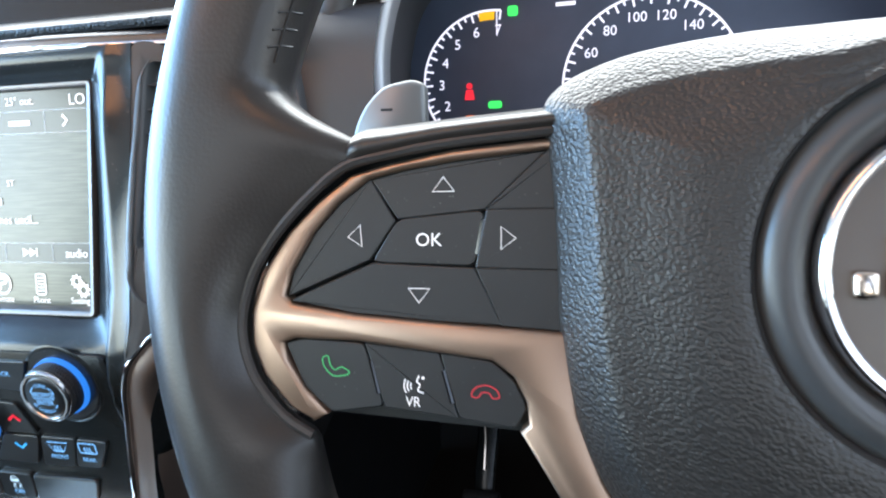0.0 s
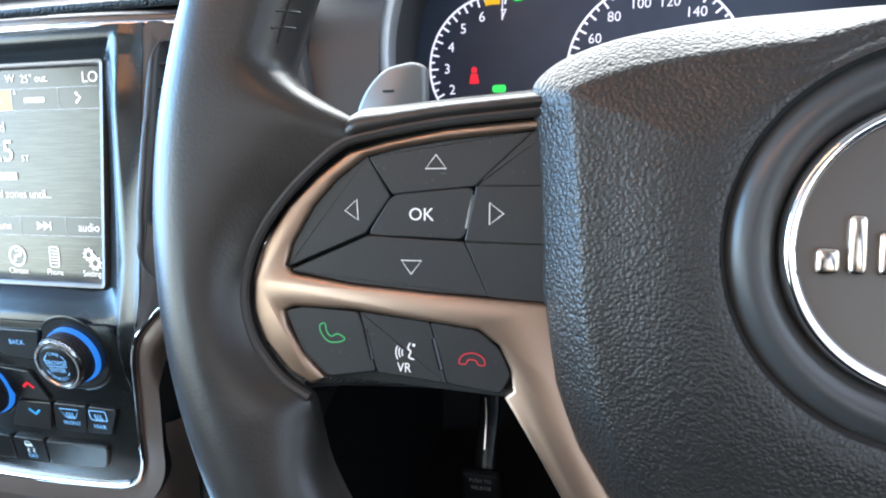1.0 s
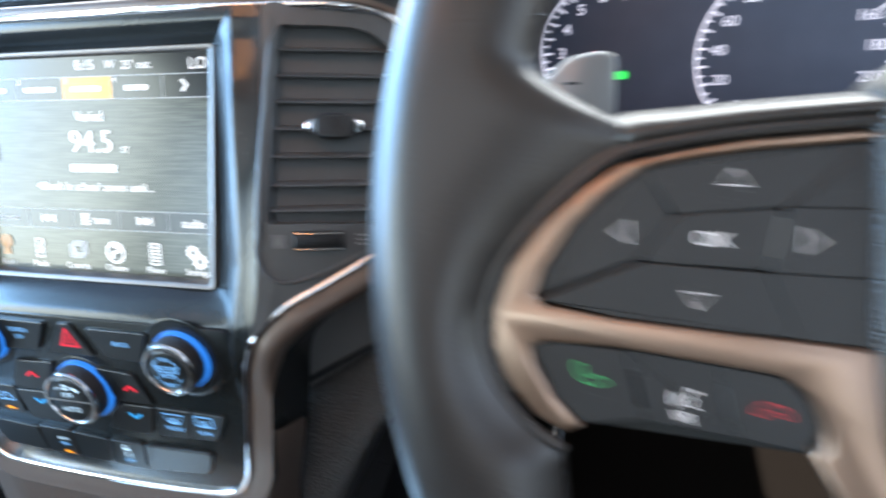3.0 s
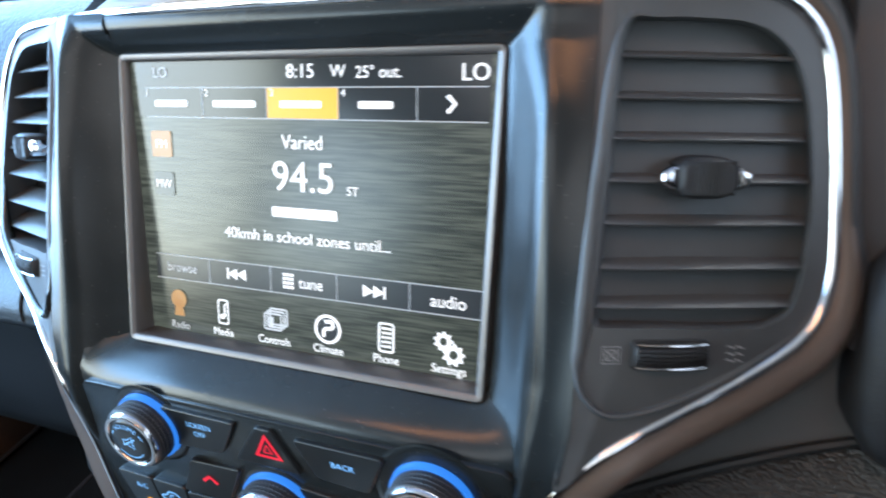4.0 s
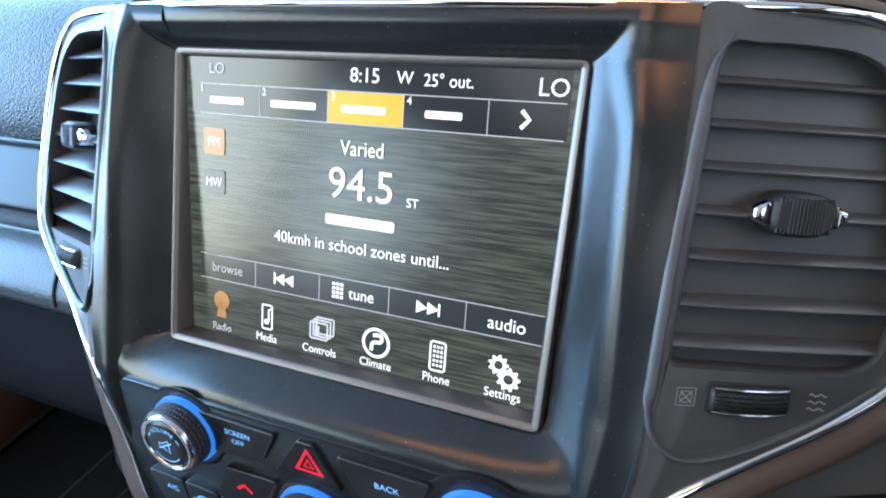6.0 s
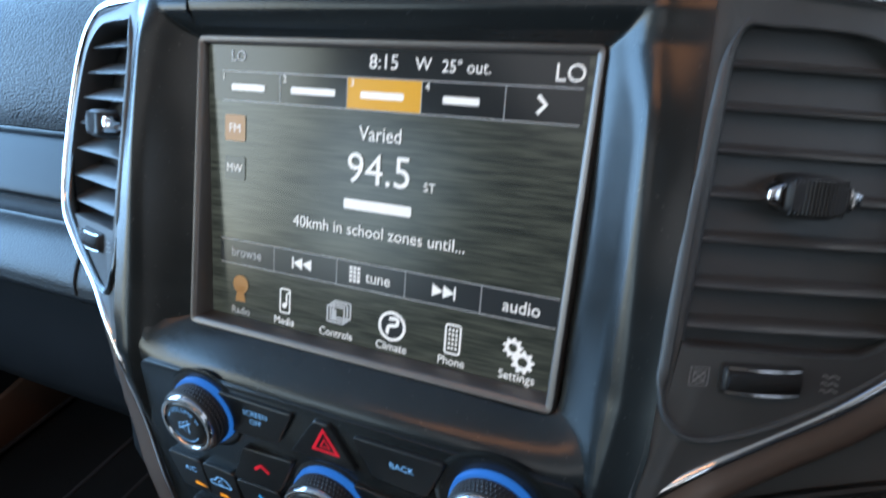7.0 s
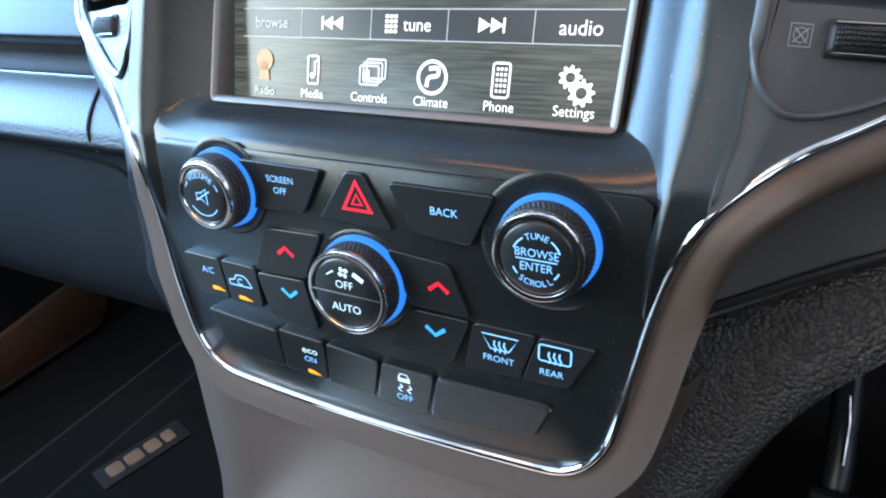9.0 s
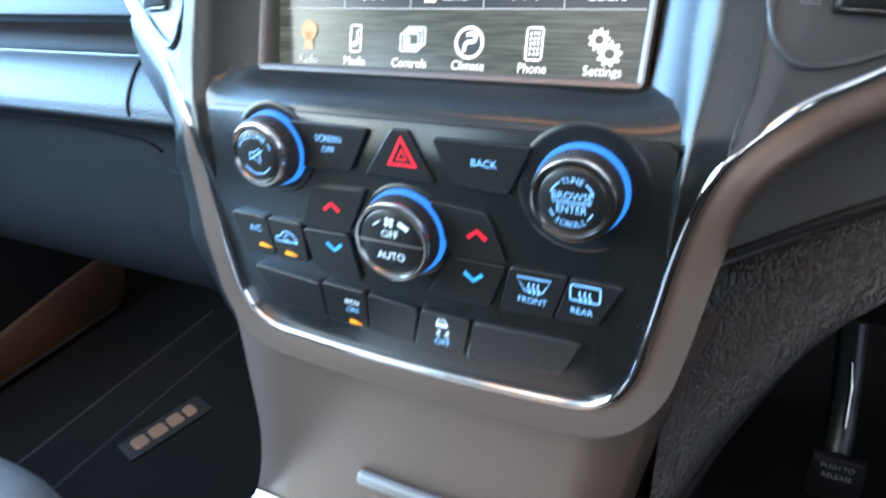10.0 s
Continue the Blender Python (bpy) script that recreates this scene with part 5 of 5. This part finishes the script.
part("amber_mark", flat_shape(rounded([(251, -13.5), (257.5, -15), (259, -20), (252.5, -18.5)], 1), 0.6), "amber_lit", switches, at=SW, smooth=0)
part("blue_mark", flat_shape(rounded(box2(239.5, -32, 249, -23.5), 2), 0.6), "blue_dim", switches, at=SW, smooth=0)

# ---- dashboard ----
dash = thing("dashboard", (0, 60, -100), "black soft-grained dashboard with a dark wood strip", "dashboard")


def across(xs, section):
    """A moulding that runs across the car along x, from a section of (y, z)."""
    return rings([[(x, y, z) for y, z in section] for x in xs], closed=False)


LEFT = (-780, -600, -450, -330, -240, -196)
LOWER_LEFT = (-780, -600, -450, -330, -240, -200, -186)
part("upper_pad", across(LEFT, smooth_line([(520, 260), (210, 152), (100, 122), (70, 104), (57, 82), (52, 50), (53, 25), (57, 11)], 4)), "soft_pad", dash, at=XYZ, smooth=60)
part("middle_pad", across(LEFT, smooth_line([(68, 9), (61, 6), (56, -2), (52, -12), (48.5, -23), (46.5, -32), (48, -36.5), (55, -39)], 4)), "satin_pad", dash, at=XYZ, smooth=60)
part("wood_strip", across(LEFT, smooth_line([(57, -38.5), (64, -47), (74, -57)], 4)), "wood", dash, at=XYZ, smooth=60)
part("ledge", across(LOWER_LEFT, smooth_line([(80, -57.5), (73, -58.5), (65.5, -65), (58.5, -76), (53, -88), (51.5, -98), (57, -107), (100, -113)], 4)), "ledge_pad", dash, at=XYZ, smooth=60)
RIGHT = (206, 214, 228, 244, 250)
part("driver_pad", across(RIGHT, smooth_line([(520, 260), (200, 150), (70, 116), (44, 98), (34, 70), (30, 20), (30, -12)], 4)), "hood_grey", dash, at=XYZ, smooth=60)


def driver_edge():
    """The pad that laps over the band beside the right vent and turns back into the dash."""
    rows = []
    for near, far, a, b, c in zip(outline(9.5, 0.9), outline(17, 9), outline(1.5, 0), outline(8, 5), outline(34, 22)):
        if near[0] < 60 or near[2] < -34:
            continue
        k = min(1.0, max(0.0, (10 - near[2]) / 42))
        e = Vector(near).lerp(Vector(far), k)
        out = (Vector(b) - Vector(a))
        rows.append([tuple(v) for v in (e + Vector((0, 4, 0)), e, e + out * 0.12 + Vector((0, -1.6, 0)), e + out * 0.5 + Vector((0, -2.2, 0)), e + out * 1.0, e + out * 1.8 + Vector((0, 5, 0)), e + out * 4.5 + Vector((0, 18, 0)), e + out * 8 + Vector((0, 34, 0)))])
    return rings(rows, closed=False)


part("pad_edge", driver_edge(), "hood_grey", dash, at=XYZ, smooth=60)
part("driver_top", across((250, 330, 450, 600, 780), smooth_line([(520, 260), (330, 206), (200, 176), (150, 172)], 4)), "soft_pad", dash, at=XYZ, smooth=60)
part("driver_lower", across((200, 232, 300, 420, 600, 780), smooth_line([(24, -13), (28, -16), (40, -40), (52, -80)], 4)), "trim_dark", dash, at=XYZ, smooth=60)
part("centre_pad", across((-196, -100, 0, 100, 200), smooth_line([(520, 260), (200, 150), (70, 116), (20, 104), (2, 100), (3, 95)], 4)), "soft_pad", dash, at=XYZ, smooth=60)
glove = thing("glove_box", (-450, 90, -250), "black glove box below the passenger side of the dashboard", "glove box")
part("lid", across((-740, -560, -400, -260, -185, -130), smooth_line([(95, -113.5), (98, -122), (104, -156), (114, -205), (132, -238), (170, -256), (320, -262)], 4)), "glove_black", glove, at=XYZ, smooth=60)
part("top_seam", tube([(x, 96, -112) for x in (-740, -560, -400, -260, -185)], 1.4, n=6), "cavity", glove, at=XYZ)
part("lid_edge", tube(smooth_line([(-430, 97, -114), (-360, 97, -117), (-305, 97, -121), (-285, 98, -128)], 4), 1.3, n=6), "satin_pad", glove, at=XYZ)
part("latch_edge", tube([(-280, 100, -143), (-250, 100.5, -147), (-222, 101, -151)], 1.6, n=6), "satin_pad", glove, at=XYZ)
part("end_seam", tube([(-269 - (z + 60) * 0.2, y - 0.5, z) for y, z in smooth_line([(73, -59), (65.5, -65), (58.5, -76), (53, -88), (51.5, -98), (57, -107)], 4)], 1.2, n=6), "cavity", dash, at=XYZ)


def side_flank():
    """The soft skin that turns back from the band's outer edge into the ledge, wide at the top and a mere strip low down."""
    rows = []
    for (ix, iy, iz), (ox, oy, oz) in zip(outline(15.2, 8.5), outline(16.2, 8.5)):
        if ix > -90 or not -198 < iz < -34:
            continue
        out = Vector((ox - ix, 0, oz - iz)).normalized()
        f = float(np.interp(iz, (-198, -150, -120, -90, -60), (0.5, 0.8, 1.3, 1.8, 2.0)))
        deep = float(np.interp(iz, (-150, -60), (0.3, 2.3)))
        rows.append([(ix + out.x * o * f, iy + d * deep, iz + (out.z - 0.2) * o * f) for o, d in ((0, 0), (3, -1), (8, 2), (17, 9), (28, 20), (38, 36), (46, 62), (50, 100))])
    return rings([list(r) for r in zip(*rows)], closed=False)


part("side_flank", side_flank(), "ledge_pad", dash, at=XYZ, smooth=60)

# ---- console below the stack ----
console = thing("lower_console", (0, 30, -330), "warm silver lower console panel with a pull slot", "console")


def console_face():
    rows = []
    edges = ((-150, -126.8, 121.6, 1.6), (-162, -126, 119.8, 1.2), (-184, -122.3, 113.4, 1.2), (-206, -119.5, 107.6, 1.4), (-240, -119, 101.5, 1.6), (-280, -119.5, 95, 2), (-310, -124, 91, 1.6), (-335, -131, 90, 0))
    for z, xl, xr, d in smooth_line(edges, 4):
        y = low_y(z) + d
        row = [(xl - 9, y + 26, z)] + [(xl - 3, y + 6, z), (xl, y + 1, z)] + [(xl + (xr - xl) * i / 8, y - 0.4 * math.sin(math.pi * i / 8), z) for i in range(1, 8)] + [(xr, y + 1, z), (xr + 3, y + 6, z), (xr + 7, y + 26, z)]
        rows.append(row)
    return rings(rows, closed=False)


part("face_panel", console_face(), "taupe_shaded", console, at=XYZ, smooth=60, flip=True)
part("pull_slot", plate(rounded(box2(-44, -204, 60, -196), 3), 0, 5, 2.2), "paddle_grey", console, "bright pull handle", at=LOW)
part("shelf", across((-131, 90), [(38, -336), (37, -338), (10, -352), (-120, -372)]), "satin_silver", console, at=XYZ)
tunnel = thing("console_side", (-150, 80, -400), "black plastic side of the centre console", "console")
part("left_side", rings([[(-128, 30, -150), (-127, 36, -215), (-126, 42, -280), (-136, 52, -335), (-142, 40, -380), (-150, 60, -560)], [(-140, 60, -150), (-139, 60, -215), (-137, 66, -280), (-146, 72, -335), (-152, 62, -380), (-160, 80, -560)], [(-150, 320, -150), (-150, 320, -215), (-150, 320, -280), (-155, 320, -335), (-160, 320, -380), (-170, 320, -560)]], closed=False), "trim_dark", tunnel, at=XYZ, smooth=60, flip=True)
part("right_side", rings([[(118, 40, -150), (112, 44, -215), (104, 48, -280), (98, 54, -335), (104, 40, -380), (112, 60, -560)], [(126, 120, -150), (120, 120, -215), (114, 120, -280), (110, 120, -335), (112, 120, -380), (120, 120, -560)], [(150, 560, -150), (150, 560, -215), (150, 560, -280), (150, 560, -335), (150, 560, -380), (150, 560, -560)]], closed=False), "trim_dark", tunnel, at=XYZ, smooth=60)

# ---- driver's footwell ----
knee = thing("knee_panel", (250, 45, -240), "grained black knee panel under the steering column", "knee panel")


def knee_face():
    top = smooth_line([(112, -142), (128, -134), (180, -104), (240, -78), (330, -60), (600, -50)], 6)
    low = smooth_line([(112, -300), (134, -236), (149, -201), (168, -163), (192, -141), (600, -120)], 6)
    loops = []
    for k, y in ((0.0, 52), (0.03, 44), (0.1, 40), (0.5, 39), (0.8, 42), (0.95, 48), (1.0, 60)):
        loops.append([(a[0] + (b[0] - a[0]) * k, y, a[1] + (b[1] - a[1]) * k) for a, b in zip(top, low)])
    loops.append([(x + 6, 140, z - 6) for x, z in low])
    return rings(loops, closed=False)


part("panel", knee_face(), "dash_grain", knee, at=XYZ, smooth=60)
part("top_bead", tube([(x, 43, z + 1) for x, z in smooth_line([(116, -140), (128, -133), (180, -103), (240, -77), (330, -59), (600, -49)], 5)], 2.2, n=8), "rubber", knee, at=XYZ)
part("lower_lip", tube([(x, 60, z) for x, z in smooth_line([(114, -296), (134, -236), (149, -201), (168, -163), (192, -141), (300, -134)], 5)], 3.5, n=8), "trim_dark", knee, at=XYZ)
filler = thing("dash_filler", (180, 50, -110), "grey satin filler between console and knee panel", "trim")
part("panel", rings([[(112, 20, -60), (150, 22, -40), (230, 30, -10), (600, 40, -10)], [(112, 44, -150), (128, 46, -138), (180, 48, -108), (600, 60, -60)]], closed=False), "filler_satin", filler, at=XYZ, flip=True)
part("edge_bead", tube([(112, 21, -61), (150, 21, -41), (230, 29, -11)], 2, n=8), "rubber", filler, at=XYZ)
pedal = thing("parking_brake_pedal", (244, 400, -420), "black parking brake release with a grey printed plate", "pedal")
part("arm", tube([(244, 445, -250), (246, 425, -300), (245, 400, -340), (244, 385, -400)], 13, n=10, flat=0.6), "satin_black", pedal, at=XYZ)
part("edge", tube([(243, 408, -278), (246, 400, -300), (246, 388, -335)], 1.6, n=6), "dark_chrome", pedal, at=XYZ)
PL = uvw((244, 372, -374), (1, 0, 0), (0, -0.2, 1))
plate_ = part("release_plate", plate(rounded(box2(-22, -30, 22, 16), 4), -10, 0, 1.6), "trim_dark", pedal, at=PL)
part("text", lettering("PUSH TO", 5, 0, 8, 0.4, 0.9), "white_dim_print", plate_, at=PL, smooth=0)
part("text", lettering("RELEASE", 5, 1, -2, 0.4, 0.9), "white_dim_print", plate_, at=PL, smooth=0)

# ---- floor and cabin shell (upright, in metres) ----
UP = Matrix.Identity(4)


def block(x0, y0, z0, x1, y1, z1):
    bm = bmesh.new()
    bmesh.ops.create_cube(bm, size=1)
    bm.transform(Matrix.Translation(((x0 + x1) / 2, (y0 + y1) / 2, (z0 + z1) / 2)) @ Matrix.Diagonal((x1 - x0, y1 - y0, z1 - z0, 1)))
    return bm


def shell(name, bms, material, label, category):
    ob = part(name, merge(*bms), material, None, at=UP, smooth=0)
    return tagged(ob, label, category, kind="structure")


shell("floor", [block(-0.8, -2.1, 0.54, 0.8, 0.75, 0.590)], "carpet", "dark carpeted car floor", "floor")
shell("wall_front", [block(-0.8, 0.60, 0.54, 0.8, 0.70, 1.28)], "carpet", "dark firewall behind the dashboard", "wall")
shell("ceiling", [block(-0.8, -0.35, 1.74, 0.8, 0.05, 1.78), block(-0.8, -0.41, 1.74, -0.29, -0.35, 1.78), block(0.29, -0.41, 1.74, 0.8, -0.35, 1.78), block(-0.8, -2.1, 1.74, 0.8, -0.41, 1.78)], "lining", "grey fabric headlining with a gap for the added strip", "ceiling")
# Made-up strip that fills the ceiling's gap above the added warm lamp.
shell("added_roof_strip", [block(-0.29, -0.41, 1.745, 0.29, -0.35, 1.755)], "blind", "tan strip added in the unseen ceiling above the warm lamp", "blind")
for n, s, sill, post in (("left", -1, 1.09, -0.95), ("right", 1, 1.17, -0.6)):
    a, b_ = sorted((s * 0.78, s * 0.86))
    shell("wall_" + n, [block(a, post, 0.54, b_, 0.75, sill), block(a, -2.1, 0.54, b_, post, 1.17), block(a, -2.1, 1.68, b_, 0.1, 1.80), block(a, post - 0.08, 1.17, b_, post + 0.02, 1.68), block(a, -2.1, 1.17, b_, -1.6, 1.68)], "trim_dark", "dark door and pillar of the car", "wall")
# Unseen wall, added to keep light from behind off the dashboard.
shell("wall_back", [block(-0.8, -2.2, 0.54, 0.8, -2.1, 1.78)], "trim_dark", "dark unseen wall that closes the car's rear against light", "wall")
g = bmesh.new()
g.faces.new([g.verts.new(q) for q in ((-300, -300, 0), (300, -300, 0), (300, 300, 0), (-300, 300, 0))])
tagged(part("ground", g, "paving", None, at=UP, smooth=0), "warm brown paved ground outside the car", "ground", kind="structure")

mat_ = thing("floor_mat", (-400, 160, -440), "dark carpet floor mat with a metal badge plate", "floor mat")
FLOOR = Matrix.Translation((0, 0, 0.590)) @ Matrix.Scale(MM, 4)
part("carpet", plate(rounded(box2(-595, -420, -185, 330), 50), 0, 12, 4), "carpet", mat_, at=FLOOR)
part("binding", tube([(-593, -380, 11), (-593, 285, 11)], 4, n=8), "mat_edge", mat_, at=FLOOR)
part("ridge", tube([(-519, -380, 11), (-518, 285, 11)], 3, n=8), "mat_edge", mat_, at=FLOOR)
BP = FLOOR @ Matrix.Translation((-468, 71, 12.5)) @ Matrix.Rotation(radians(74), 4, "Z")
pl = part("badge_plate", plate(rounded(box2(-54, -20, 54, 20), 3), 0, 2.5, 1), "mat_plate", mat_, "small dark plate", at=BP)
for u0, u1 in ((-42, -24), (-20, 0), (4, 22), (26, 40)):
    part("badge_bar", plate(rounded(box2(u0, -11, u1, 11), 5), 2, 4, 0.8), "mat_badge", pl, at=BP)
# The warm light on the door's foot, put in as a brown panel.
light_patch = thing("footwell_light_patch", (-760, 150, -500), "brown panel painted as the warm light patch beside the passenger footwell", "trim panel")
KP = Matrix.Translation((-0.772, 0, 0)) @ Matrix.Rotation(radians(90), 4, "Z") @ Matrix.Rotation(radians(90), 4, "X") @ Matrix.Scale(MM, 4)
part("panel", plate(rounded([(-20, 594), (252, 594), (282, 648), (266, 692), (190, 684), (90, 668), (-20, 640)], 30), 0, 8, 4), "light_patch_brown", light_patch, at=KP)
part("edge", tube([(-20, 600, 8), (120, 600, 8), (236, 600, 8)], 4, n=8), "mat_edge", light_patch, at=KP)

seat = thing("passenger_seat", (-410, -350, -330), "grey leather passenger seat cushion with a rounded front edge", "seat")


def cushion():
    """A soft slab in millimetres: x across, y forward, z up from the floor."""
    plan = rounded(box2(-660, -640, -165, -138), 95, 8)
    steps = ((0, 118), (-4, 150), (-4, 200), (0, 228), (6, 264), (18, 282), (40, 290), (75, 293))
    return rings([[(u, v, w) for u, v in shrink(plan, d)] for d, w in steps], (True, True))


part("cushion", cushion(), "seat_leather", seat, at=FLOOR, smooth=60)
part("base", plate(rounded(box2(-600, -600, -225, -230), 30), 0, 120, 6), "trim_dark", seat, at=FLOOR)
